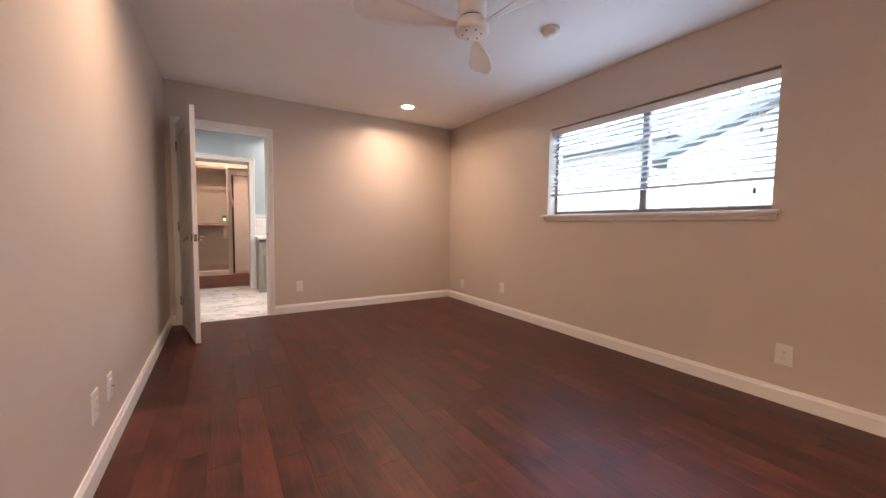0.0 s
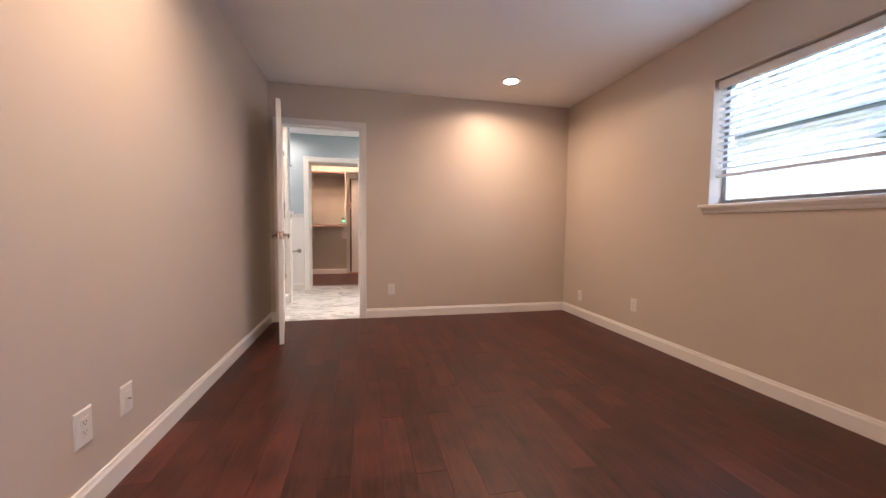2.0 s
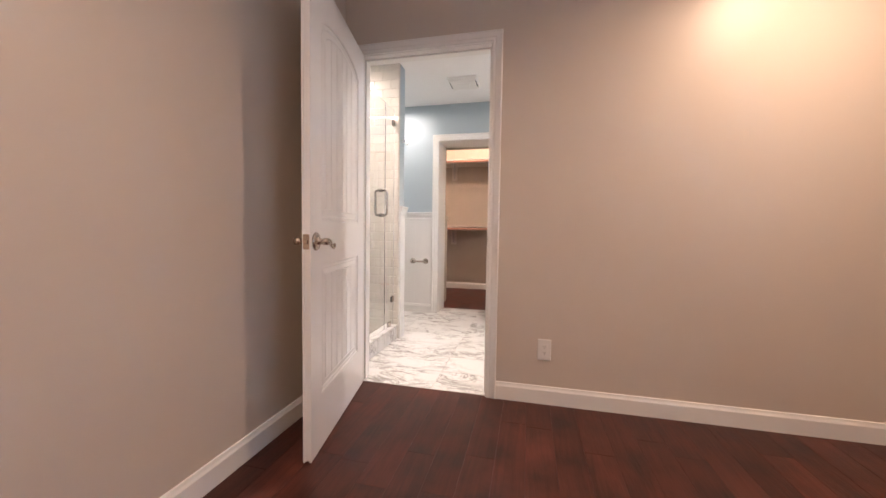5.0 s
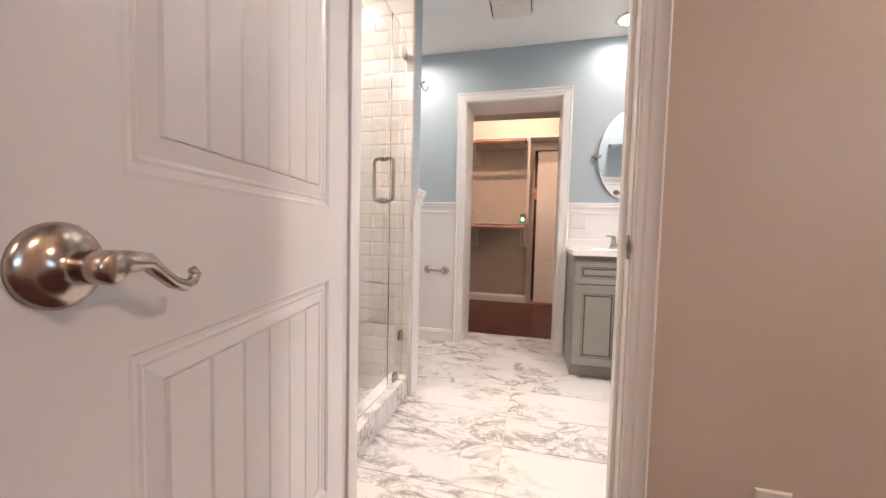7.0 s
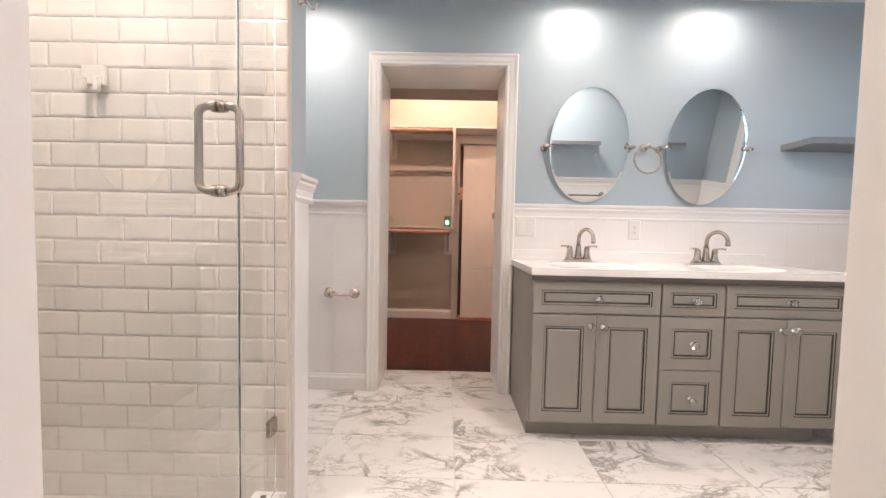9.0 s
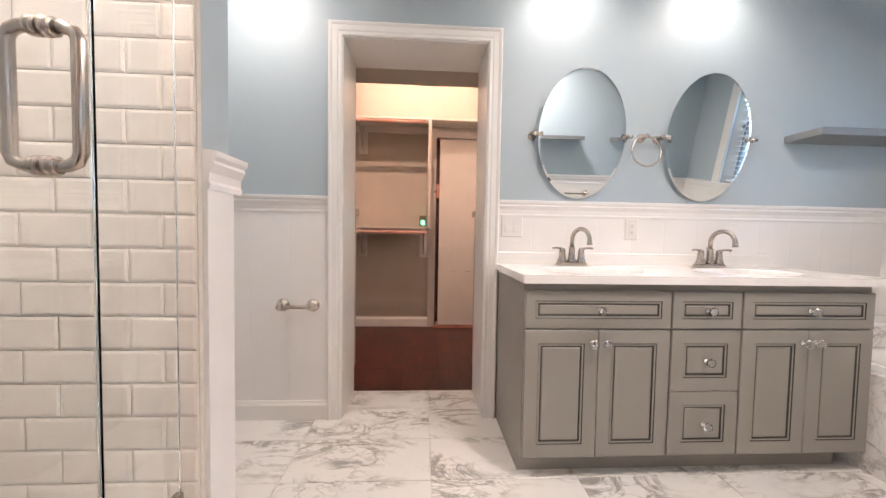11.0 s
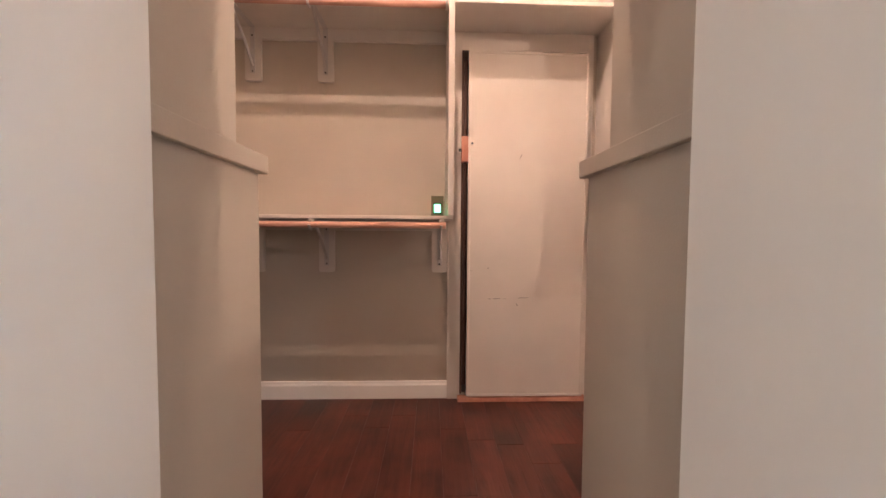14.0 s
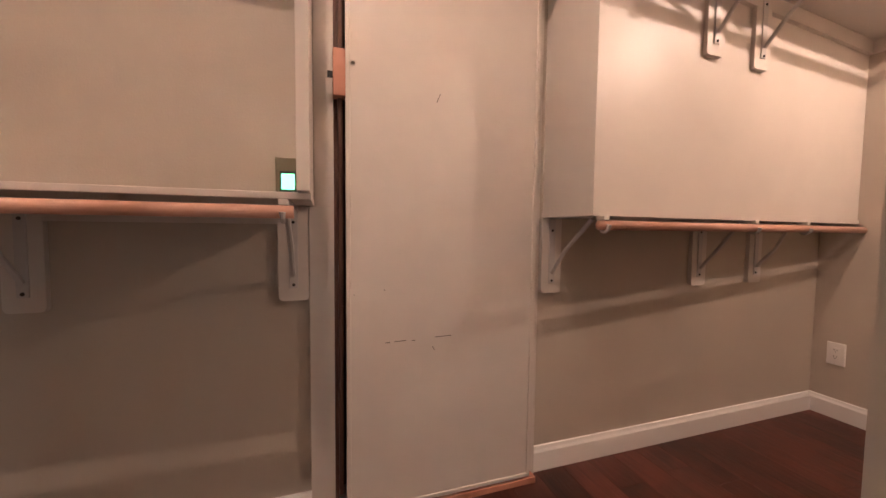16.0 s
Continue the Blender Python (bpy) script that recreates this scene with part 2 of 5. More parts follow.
M_SIDING = mat("pale_siding", (0.36, 0.355, 0.345), 0.7, vary=0.04, scale=2)
M_ROOF = mat("grey_shingle_roof", (0.10, 0.105, 0.115), 0.9, vary=0.2, scale=20)
M_BARK = mat("bark", (0.10, 0.075, 0.055), 0.9, vary=0.25, scale=14)
M_LEAF = mat("green_leaf", (0.06, 0.10, 0.035), 0.6, vary=0.3, scale=4)


# ---- mesh helpers ----
def thing(name, label="", category="", group="", kind="", at=None):
    ob = tagged(new(name), label, category, group, kind)
    if at is not None:
        ob.matrix_world = at
    return ob


def mesh_ob(name, bm, materials, parent=None, smooth=False):
    me = bpy.data.meshes.new(name)
    bmesh.ops.recalc_face_normals(bm, faces=bm.faces)
    if smooth:
        for f in bm.faces:
            f.smooth = True
    bm.to_mesh(me)
    bm.free()
    for m in materials if isinstance(materials, (list, tuple)) else [materials]:
        me.materials.append(m)
    ob = new(name, me)
    if parent is not None:
        ob.parent = parent
    return ob


def part(name, bm, material, parent, label="", smooth=False):
    ob = mesh_ob(name, bm, material, parent, smooth)
    if label:
        ob["label"] = label
    return ob


def box(bm, x0, x1, y0, y1, z0, z1, bevel=0.0, index=0):
    vs = [bm.verts.new((x, y, z)) for x in (x0, x1) for y in (y0, y1) for z in (z0, z1)]
    fs = [bm.faces.new([vs[i] for i in q]) for q in ((0, 1, 3, 2), (4, 6, 7, 5), (0, 4, 5, 1), (2, 3, 7, 6), (0, 2, 6, 4), (1, 5, 7, 3))]
    for f in fs:
        f.material_index = index
    if bevel:
        es = {e for f in fs for e in f.edges}
        bmesh.ops.bevel(bm, geom=list(es), offset=bevel, segments=2, profile=0.5, affect="EDGES")
    return bm


def boxed(*args, bevel=0.0):
    return box(bmesh.new(), *args, bevel=bevel)


def frame_of(a, b):
    d = (b - a).normalized()
    u = d.orthogonal().normalized()
    return u, d.cross(u)


def tube(bm, pts, r, seg=12, caps=True):
    """A round bar along points; r one radius or one for each point."""
    pts = [Vector(p) for p in pts]
    rs = r if isinstance(r, (list, tuple)) else [r] * len(pts)
    rings, u = [], None
    for i, p in enumerate(pts):
        d = (pts[min(i + 1, len(pts) - 1)] - pts[max(i - 1, 0)]).normalized()
        u = d.orthogonal().normalized() if u is None else (u - d * u.dot(d)).normalized()
        v = d.cross(u)
        rings.append([bm.verts.new(p + (u * math.cos(2 * math.pi * k / seg) + v * math.sin(2 * math.pi * k / seg)) * rs[i]) for k in range(seg)])
    for a, b in zip(rings, rings[1:]):
        for k in range(seg):
            bm.faces.new((a[k], a[(k + 1) % seg], b[(k + 1) % seg], b[k]))
    if caps:
        bm.faces.new(rings[0][::-1])
        bm.faces.new(rings[-1])
    return bm


def lathe(bm, profile, seg=24, m=None, index=0, caps=True):
    """A turned shape about z from (radius, height) pairs; m lays it in place."""
    m = m or Matrix()
    rings = [[bm.verts.new(m @ Vector((r * math.cos(2 * math.pi * k / seg), r * math.sin(2 * math.pi * k / seg), z))) for k in range(seg)] for r, z in profile]
    for a, b in zip(rings, rings[1:]):
        for k in range(seg):
            bm.faces.new((a[k], a[(k + 1) % seg], b[(k + 1) % seg], b[k])).material_index = index
    if caps:
        bm.faces.new(rings[0][::-1]).material_index = index
        bm.faces.new(rings[-1]).material_index = index
    return bm


def loft(bm, outlines, indices=None, close_first=False, close_last=True):
    """Joins outlines of equal count, one ring after another."""
    rings = [[bm.verts.new(p) for p in o] for o in outlines]
    n = len(rings[0])
    for i, (a, b) in enumerate(zip(rings, rings[1:])):
        for k in range(n):
            bm.faces.new((a[k], a[(k + 1) % n], b[(k + 1) % n], b[k])).material_index = indices[i] if indices else 0
    if close_first:
        bm.faces.new(rings[0][::-1])
    if close_last:
        bm.faces.new(rings[-1])
    return bm


def rect(x0, x1, z0, z1, inset, y):
    return [(x0 + inset, y, z0 + inset), (x1 - inset, y, z0 + inset), (x1 - inset, y, z1 - inset), (x0 + inset, y, z1 - inset)]


def wall_with_holes(name, axis, a0, a1, t0, t1, z0, z1, holes, material):
    """A wall along x or y, thick from t0 to t1, with holes (from, to, bottom, top)."""
    bm = bmesh.new()
    cuts = sorted({a0, a1, *[h[0] for h in holes], *[h[1] for h in holes]})
    for c0, c1 in zip(cuts, cuts[1:]):
        spans, z = [], z0
        for h in sorted((h for h in holes if h[0] <= c0 + 1e-6 and h[1] >= c1 - 1e-6), key=lambda h: h[2]):
            if h[2] > z:
                spans.append((z, h[2]))
            z = h[3]
        if z < z1:
            spans.append((z, z1))
        for s0, s1 in spans:
            if axis == "x":
                box(bm, c0, c1, t0, t1, s0, s1)
            else:
                box(bm, t0, t1, c0, c1, s0, s1)
    return tagged(mesh_ob(name, bm, material), kind="structure")


def structure(name, bm, material, label="", category="", smooth=False):
    return tagged(mesh_ob(name, bm, material, smooth=smooth), label, category, kind="structure")


def profile_run(bm, profile, p0, p1, out):
    """A moulding: (out, up) pairs swept straight from p0 to p1; out is the way it stands proud."""
    o = Vector(out)
    ends = [[bm.verts.new(Vector(p) + o * a + Vector((0, 0, b))) for a, b in profile] for p in (p0, p1)]
    n = len(profile)
    for k in range(n):
        bm.faces.new((ends[0][k], ends[0][(k + 1) % n], ends[1][(k + 1) % n], ends[1][k]))
    bm.faces.new(ends[0][::-1])
    bm.faces.new(ends[1])
    return bm


BASE = [(0, 0), (0.014, 0), (0.014, 0.078), (0.009, 0.088), (0.006, 0.100), (0, 0.102)]
RAIL = [(0, 0), (0.015, 0), (0.018, 0.012), (0.014, 0.020), (0.016, 0.040), (0.027, 0.060), (0.025, 0.068), (0.033, 0.077), (0.034, 0.090), (0, 0.094)]


def casing(name, x0, x1, top, y, side, width=0.078, label="white painted moulded door casing"):
    """Door casing round an opening x0..x1 on the wall face y; side -1 faces south."""
    th = thing(name, label, "door casing", kind="structure")
    steps = [(0.0, 0.010), (0.006, 0.014), (0.020, 0.013), (0.024, 0.016), (0.050, 0.018), (0.055, 0.022), (width - 0.006, 0.024), (width, 0.018)]

    def leg(vert, xin, sgn):
        bm = bmesh.new()
        prof = [(d, t) for d, t in steps]
        lo = [(xin + sgn * d, y + side * t, 0.0) for d, t in prof] + [(xin + sgn * width, y, 0.0), (xin, y, 0.0)]
        hi = [(xin + sgn * d, y + side * t, top + d) for d, t in prof] + [(xin + sgn * width, y, top + width), (xin, y, top)]
        loft(bm, [lo, hi], close_first=True)
        return bm
    part("casing_leg", leg(1, x0, -1), M_TRIM, th)
    part("casing_leg", leg(1, x1, 1), M_TRIM, th)
    bm = bmesh.new()
    a = [(x0 - d, y + side * t, top + d) for d, t in steps] + [(x0 - width, y, top + width), (x0, y, top)]
    b = [(x1 + d, y + side * t, top + d) for d, t in steps] + [(x1 + width, y, top + width), (x1, y, top)]
    loft(bm, [a, b], close_first=True)
    part("casing_head", bm, M_TRIM, th)
    return th


# ---- structure ----
CEIL, BATH_CEIL, CLOSET_CEIL = 2.44, 2.42, 3.32
WX, EX, NY, SY = -0.475, 2.865, 4.24, -1.9          # bedroom faces
BWX, BNY, BSY = -1.65, 6.255, 4.36                # bathroom faces
CWX, CEX, CSY, CNY = -2.1, 2.70, 6.95, 8.18        # closet faces
DX0, DX1, DTOP = -0.365, 0.428, 2.03              # bedroom door opening
PX0, PX1, PTOP = -0.374, 0.376, 2.000             # closet passage
WY0, WY1, WZ0, WZ1 = 0.578, 2.372, 1.178, 2.045      # bedroom window
VY0, VY1, VZ0, VZ1 = 4.82, 5.90, 1.15, 2.05       # bathroom window

structure("floor_slab", boxed(-2.3, 3.1, -2.1, 8.4, -0.12, -0.016), M_GAP)
wall_with_holes("wall_north", "x", WX - 0.12, EX, NY, BSY - 0.012, 0, CEIL, [(DX0 - 0.02, DX1 + 0.02, 0, DTOP + 0.02)], M_WALL)
structure("wall_west", boxed(WX - 0.12, WX, SY, NY, 0, CEIL), M_WALL)
structure("wall_south", boxed(WX - 0.12, EX + 0.17, SY - 0.12, SY, 0, CEIL), M_WALL)
wall_with_holes("wall_east", "y", SY, 6.585, EX, EX + 0.17, 0, 2.6, [(WY0, WY1, WZ0, WZ1), (VY0, VY1, VZ0, VZ1)], M_WALL)
structure("ceiling_bedroom", boxed(WX - 0.12, EX + 0.17, SY - 0.12, BSY - 0.012, CEIL, CEIL + 0.1), M_CEIL)
structure("ceiling_bathroom", boxed(BWX - 0.1, EX, BSY - 0.012, 6.585, BATH_CEIL, BATH_CEIL + 0.12), M_CEIL)

# bathroom walls: blue paint above, white boards below
wall_with_holes("wall_bath_south", "x", BWX, EX, BSY - 0.012, BSY, 0, BATH_CEIL, [(DX0 - 0.02, DX1 + 0.02, 0, DTOP + 0.02)], M_BLUE)
wall_with_holes("wall_bath_north", "x", BWX - 0.1, EX, BNY, 6.585, 0, BATH_CEIL, [(PX0 - 0.016, PX1 + 0.016, 0, PTOP + 0.016)], M_BLUE)
structure("wall_bath_west", boxed(BWX - 0.1, BWX, BSY - 0.012, BNY, 0, BATH_CEIL), M_BLUE)
wall_with_holes("wall_bath_east", "y", BSY, BNY, EX - 0.012, EX, 0, BATH_CEIL, [(VY0, VY1, VZ0, VZ1)], M_BLUE)
structure("wall_stub", boxed(BWX, -0.470, 5.198, 5.315, 0, BATH_CEIL), M_BLUE)

# passage lining
bm = bmesh.new()
box(bm, PX0 - 0.016, PX0, BNY - 0.012, 6.585, 0, PTOP + 0.016)
box(bm, PX1, PX1 + 0.016, BNY - 0.012, 6.585, 0, PTOP + 0.016)
box(bm, PX0, PX1, BNY - 0.012, 6.585, PTOP, PTOP + 0.016)
structure("door_lining_closet", bm, M_TRIM, "white painted lining of the closet passage", "door lining")
jamb = thing("door_lining_bedroom", "white painted door jamb with stop strips", "door jamb", kind="structure")
part("jamb_leg", boxed(DX0 - 0.02, DX0, NY, BSY, 0, DTOP + 0.02), M_TRIM, jamb)
part("jamb_leg", boxed(DX1, DX1 + 0.02, NY, BSY, 0, DTOP + 0.02), M_TRIM, jamb)
part("jamb_head", boxed(DX0, DX1, NY, BSY, DTOP, DTOP + 0.02), M_TRIM, jamb)
part("stop", boxed(DX0, DX0 + 0.011, NY + 0.042, NY + 0.078, 0, DTOP, bevel=0.002), M_TRIM, jamb)
part("stop", boxed(DX1 - 0.011, DX1, NY + 0.042, NY + 0.078, 0, DTOP, bevel=0.002), M_TRIM, jamb)
part("stop", boxed(DX0 + 0.011, DX1 - 0.011, NY + 0.042, NY + 0.078, DTOP - 0.011, DTOP, bevel=0.002), M_TRIM, jamb)
casing("trim_door_bedroom", DX0 - 0.005, DX1 + 0.005, DTOP + 0.005, NY, -1, width=0.058)
casing("trim_door_bathside", DX0 - 0.005, DX1 + 0.005, DTOP + 0.005, BSY, 1)
casing("trim_closet_opening", PX0 - 0.004, PX1 + 0.004, PTOP + 0.004, BNY - 0.012, -1, width=0.070)

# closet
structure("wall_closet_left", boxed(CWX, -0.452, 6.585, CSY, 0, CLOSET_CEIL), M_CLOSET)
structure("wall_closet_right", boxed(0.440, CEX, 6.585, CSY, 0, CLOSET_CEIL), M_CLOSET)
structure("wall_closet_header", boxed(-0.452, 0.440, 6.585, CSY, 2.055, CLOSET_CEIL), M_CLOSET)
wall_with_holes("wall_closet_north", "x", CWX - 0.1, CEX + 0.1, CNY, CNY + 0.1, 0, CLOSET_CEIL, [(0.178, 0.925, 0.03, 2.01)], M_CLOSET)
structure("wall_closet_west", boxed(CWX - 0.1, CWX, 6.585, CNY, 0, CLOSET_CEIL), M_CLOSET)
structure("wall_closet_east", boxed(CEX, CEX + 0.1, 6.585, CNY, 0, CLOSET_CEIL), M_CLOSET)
structure("ceiling_closet", boxed(CWX - 0.1, CEX + 0.1, 6.585, CNY + 0.1, CLOSET_CEIL, CLOSET_CEIL + 0.1), M_CEIL)
for a, b, c, e in ((-0.575, -0.452, -0.436, 7.082), (0.565, 0.440, 0.422, 7.090)):
    structure("half_wall", boxed(min(a, b), max(a, b), CSY, e - 0.026, 0, 1.125), M_CLOSET, "beige painted half wall beside the closet passage", "half wall")
    structure("half_wall_cap", boxed(min(a, c), max(a, c), 6.590, e, 1.125, 1.172, bevel=0.003), M_CLOSET, "painted flat cap on the half wall", "wall cap")
# Dark sheet closing the opening, the depth's shade in its colour.
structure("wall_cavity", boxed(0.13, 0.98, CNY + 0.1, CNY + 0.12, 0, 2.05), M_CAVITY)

# baseboards
for nm, p0, p1, out in (
        ("baseboard_north", (DX1 + 0.0635, NY, 0), (EX, NY, 0), (0, -1, 0)),
        ("baseboard_west", (WX, SY, 0), (WX, NY, 0), (1, 0, 0)),
        ("baseboard_east", (EX, SY, 0), (EX, NY - 0.015, 0), (-1, 0, 0)),
        ("baseboard_south", (WX + 0.015, SY, 0), (EX - 0.015, SY, 0), (0, 1, 0)),
        ("baseboard_corner", (WX + 0.015, NY, 0), (DX0 - 0.0635, NY, 0), (0, -1, 0)),
        ("baseboard_closet_left", (CWX, CNY, 0), (0.104, CNY, 0), (0, -1, 0)),
        ("baseboard_closet_right", (0.937, CNY, 0), (CEX - 0.015, CNY, 0), (0, -1, 0)),
        ("baseboard_closet_east", (CEX, CSY, 0), (CEX, CNY, 0), (-1, 0, 0)),
        ("baseboard_bath", (BWX, BNY - 0.012, 0), (PX0 - 0.0755, BNY - 0.012, 0), (0, -1, 0))):
    structure(nm, profile_run(bmesh.new(), BASE, p0, p1, out), M_TRIM, "white painted baseboard along the wall", "baseboard")


# bathroom wainscot boards and rail
def wainscot(name, axis, a0, a1, face, out, z0=0.0, z1=1.098):
    th = thing(name, "white painted wainscot of upright boards", "wainscot", kind="structure")
    n = max(1, round((a1 - a0) / 0.19))
    w = (a1 - a0) / n
    for i in range(n):
        s, e = a0 + i * w, a0 + (i + 1) * w
        g = 0.0025
        prof = [(s, 0.0), (s, 0.0112), (s + g, 0.012), (e - g, 0.012), (e, 0.0112), (e, 0.0)]
        if axis == "x":
            lo, hi = ([(x, face + out * t, z) for x, t in prof] for z in (z0, z1))
        else:
            lo, hi = ([(face + out * t, x, z) for x, t in prof] for z in (z0, z1))
        part("board", loft(bmesh.new(), [list(lo), list(hi)], close_first=True), M_WAINS, th)


wainscot("wainscot_north_left", "x", BWX, PX0 - 0.0755, BNY, -1)
wainscot("wainscot_north_right", "x", PX1 + 0.0755, EX - 0.012, BNY, -1)
wainscot("wainscot_stub_end", "y", 5.198, 5.315, -0.470, 1)
wainscot("wainscot_stub_back", "x", BWX, -0.470, 5.315, 1)
wainscot("wainscot_west", "y", 5.33, BNY - 0.012, BWX, 1)
wainscot("wainscot_south", "x", DX1 + 0.084, EX - 0.012, BSY, 1)
wainscot("wainscot_east", "y", BSY + 0.012, BNY - 0.012, EX - 0.012, -1)
for nm, p0, p1, out in (
        ("chair_rail_north_left", (BWX, BNY, 1.094), (PX0 - 0.07555, BNY, 1.094), (0, -1, 0)),
        ("chair_rail_north_right", (PX1 + 0.07555, BNY, 1.094), (EX - 0.012, BNY, 1.094), (0, -1, 0)),
        ("chair_rail_stub_end", (-0.470, 5.198, 1.094), (-0.470, 5.348, 1.094), (1, 0, 0)),
        ("chair_rail_stub_back", (BWX, 5.315, 1.094), (-0.471, 5.315, 1.094), (0, 1, 0)),
        ("chair_rail_west", (BWX, 5.315, 1.094), (BWX, BNY, 1.094), (1, 0, 0)),
        ("chair_rail_south", (DX1 + 0.084, BSY, 1.094), (EX - 0.012, BSY, 1.094), (0, 1, 0)),
        ("chair_rail_east", (EX - 0.012, BSY, 1.094), (EX - 0.012, BNY, 1.094), (-1, 0, 0))):
    structure(nm, profile_run(bmesh.new(), RAIL, p0, p1, out), M_WAINS, "white moulded chair rail above the wainscot", "chair rail")


# ---- windows ----
def slat_window(name, label, x_in, y0, y1, z0, z1, mullion, blind_low, rail_z=None):
    th = thing(name, label, "window", kind="structure")
    xo = x_in + 0.11
    fr = bmesh.new()
    for b in ((y0, y0 + 0.03, z0, z1), (y1 - 0.03, y1, z0, z1), (y0 + 0.03, y1 - 0.03, z0, z0 + 0.035), (y0 + 0.03, y1 - 0.03, z1 - 0.03, z1)):
        box(fr, xo, xo + 0.05, b[0], b[1], b[2], b[3])
    part("window_frame", fr, M_ALU, th, "grey aluminium frame")
    if mullion:
        part("mullion", boxed(xo - 0.008, xo + 0.042, mullion - 0.028, mullion + 0.028, z0 + 0.035, z1 - 0.03, bevel=0.004), M_ALU, th)
        panes = ((y0 + 0.03, mullion - 0.028, z0 + 0.035, z1 - 0.03), (mullion + 0.028, y1 - 0.03, z0 + 0.035, z1 - 0.03))
    else:
        part("meeting_rail", boxed(xo - 0.008, xo + 0.042, y0 + 0.03, y1 - 0.03, rail_z - 0.025, rail_z + 0.025, bevel=0.004), M_TRIM, th)
        panes = ((y0 + 0.03, y1 - 0.03, z0 + 0.035, rail_z - 0.025), (y0 + 0.03, y1 - 0.03, rail_z + 0.025, z1 - 0.03))
    for a, b, c, d in panes:
        p = part("pane", boxed(xo + 0.018, xo + 0.022, a, b, c, d), M_GLASS, th)
        p.visible_shadow = False
    # blind
    bl = thing("window_blind", "white slatted blind, open, drawn most of the way down", "blind")
    part("head_rail", boxed(x_in + 0.034, x_in + 0.086, y0 + 0.006, y1 - 0.006, z1 - 0.050, z1 - 0.006, bevel=0.003), M_BLIND, bl)
    part("valance", boxed(x_in + 0.024, x_in + 0.032, y0 + 0.008, y1 - 0.008, z1 - 0.070, z1 - 0.014, bevel=0.003), M_BLIND, bl)
    sl = bmesh.new()
    w = 0.025
    ring = [(-w, 0.0), (-w * 0.4, 0.0030), (w * 0.4, 0.0030), (w, 0.0), (w * 0.4, 0.0005), (-w * 0.4, 0.0005)]
    loft(sl, [[(a, y0 + 0.01, b) for a, b in ring], [(a, y1 - 0.01, b) for a, b in ring]], close_first=True)
    first = part("slat", sl, M_BLIND, bl)
    count = int((z1 - 0.09 - blind_low) / 0.0435)
    for i in range(count):
        o = first if i == 0 else new("slat", first.data)
        o.parent = bl
        o.matrix_basis = pose(x_in + 0.060, 0, z1 - 0.095 - i * 0.0435, 0, 8, 0)
    low = z1 - 0.095 - count * 0.0435
    part("bottom_rail", boxed(x_in + 0.037, x_in + 0.083, y0 + 0.01, y1 - 0.01, low - 0.014, low + 0.004, bevel=0.003), M_BLIND, bl)
    for f in (0.08, 0.5, 0.92):
        y = y0 + (y1 - y0) * f
        for dx in (0.034, 0.086):
            part("ladder_cord", tube(bmesh.new(), [(x_in + dx, y, low), (x_in + dx, y, z1 - 0.05)], 0.0012, 6), M_BLIND, bl)
    for yy, zl in ((y0 + 0.10, low - 0.06), (y0 + 0.085, z1 - 0.34)):
        part("pull_cord", tube(bmesh.new(), [(x_in + 0.028, yy, zl), (x_in + 0.028, yy, z1 - 0.066)], 0.0012, 6), M_BLIND, bl)
        part("tassel", lathe(bmesh.new(), [(0.003, 0.0), (0.008, -0.012), (0.009, -0.034), (0.003, -0.04)][::-1], 10, pose(x_in + 0.028, yy, zl)), M_SHELFGREY, bl, "dark cord tassel")
    return th


slat_window("window_1", "wide two-pane sliding window with grey metal frame", EX, WY0, WY1, WZ0, WZ1, 1.44, 1.36)
th = thing("window_sill", "white moulded window sill with apron", "window sill", kind="structure")
part("sill_board", boxed(EX - 0.045, EX + 0.11, WY0 - 0.045, WY1 + 0.045, WZ0 - 0.022, WZ0, bevel=0.004), M_TRIM, th)
part("apron", profile_run(bmesh.new(), [(0, 0), (0.010, 0), (0.016, 0.008), (0.020, 0.022), (0.030, 0.034), (0.032, 0.043), (0, 0.043)], (EX, WY0 - 0.03, WZ0 - 0.065), (EX, WY1 + 0.03, WZ0 - 0.065), (-1, 0, 0)), M_TRIM, th)
slat_window("window_2", "white bathroom window over the tub", EX - 0.012, VY0, VY1, VZ0, VZ1, None, 1.22, 1.60)
bm = bmesh.new()
for a, b, c, d in ((VY0 - 0.085, VY0, VZ0 - 0.085, VZ1 + 0.085), (VY1, VY1 + 0.085, VZ0 - 0.085, VZ1 + 0.085), (VY0, VY1, VZ0 - 0.085, VZ0), (VY0, VY1, VZ1, VZ1 + 0.085)):
    box(bm, EX - 0.036, EX - 0.012, a, b, c, d, bevel=0.004)
structure("trim_window_bath", bm, M_TRIM, "white casing round the bathroom window", "window casing")


# ---- bedroom things ----
def recessed_or_fill_light(x, y, z, group):
    th = thing("recessed_or_fill_light", "round white recessed ceiling light, switched on, among real and added fill ones", "ceiling light", group, at=pose(x, y, z))
    part("trim_ring", lathe(bmesh.new(), [(0.068, -0.004), (0.088, -0.005), (0.094, 0.0), (0.094, 0.0045), (0.068, 0.0045), (0.068, -0.004)], 32, caps=False), M_PLASTIC, th, smooth=True)
    part("lens", lathe(bmesh.new(), [(0.0675, -0.001), (0.0675, 0.0045)], 32), M_LENS, th, "glowing frosted lens")


# The two added fill lamps get a fixture as well.
for x, y in BED_CANS_AND_FILL:
    recessed_or_fill_light(x, y, CEIL - 0.005, "bedroom ceiling lights")
# Includes a fixture for the added bathroom fill lamp.
for x, y in BATH_CANS_AND_FILL:
    recessed_or_fill_light(x, y, BATH_CEIL - 0.005, "bathroom ceiling lights")

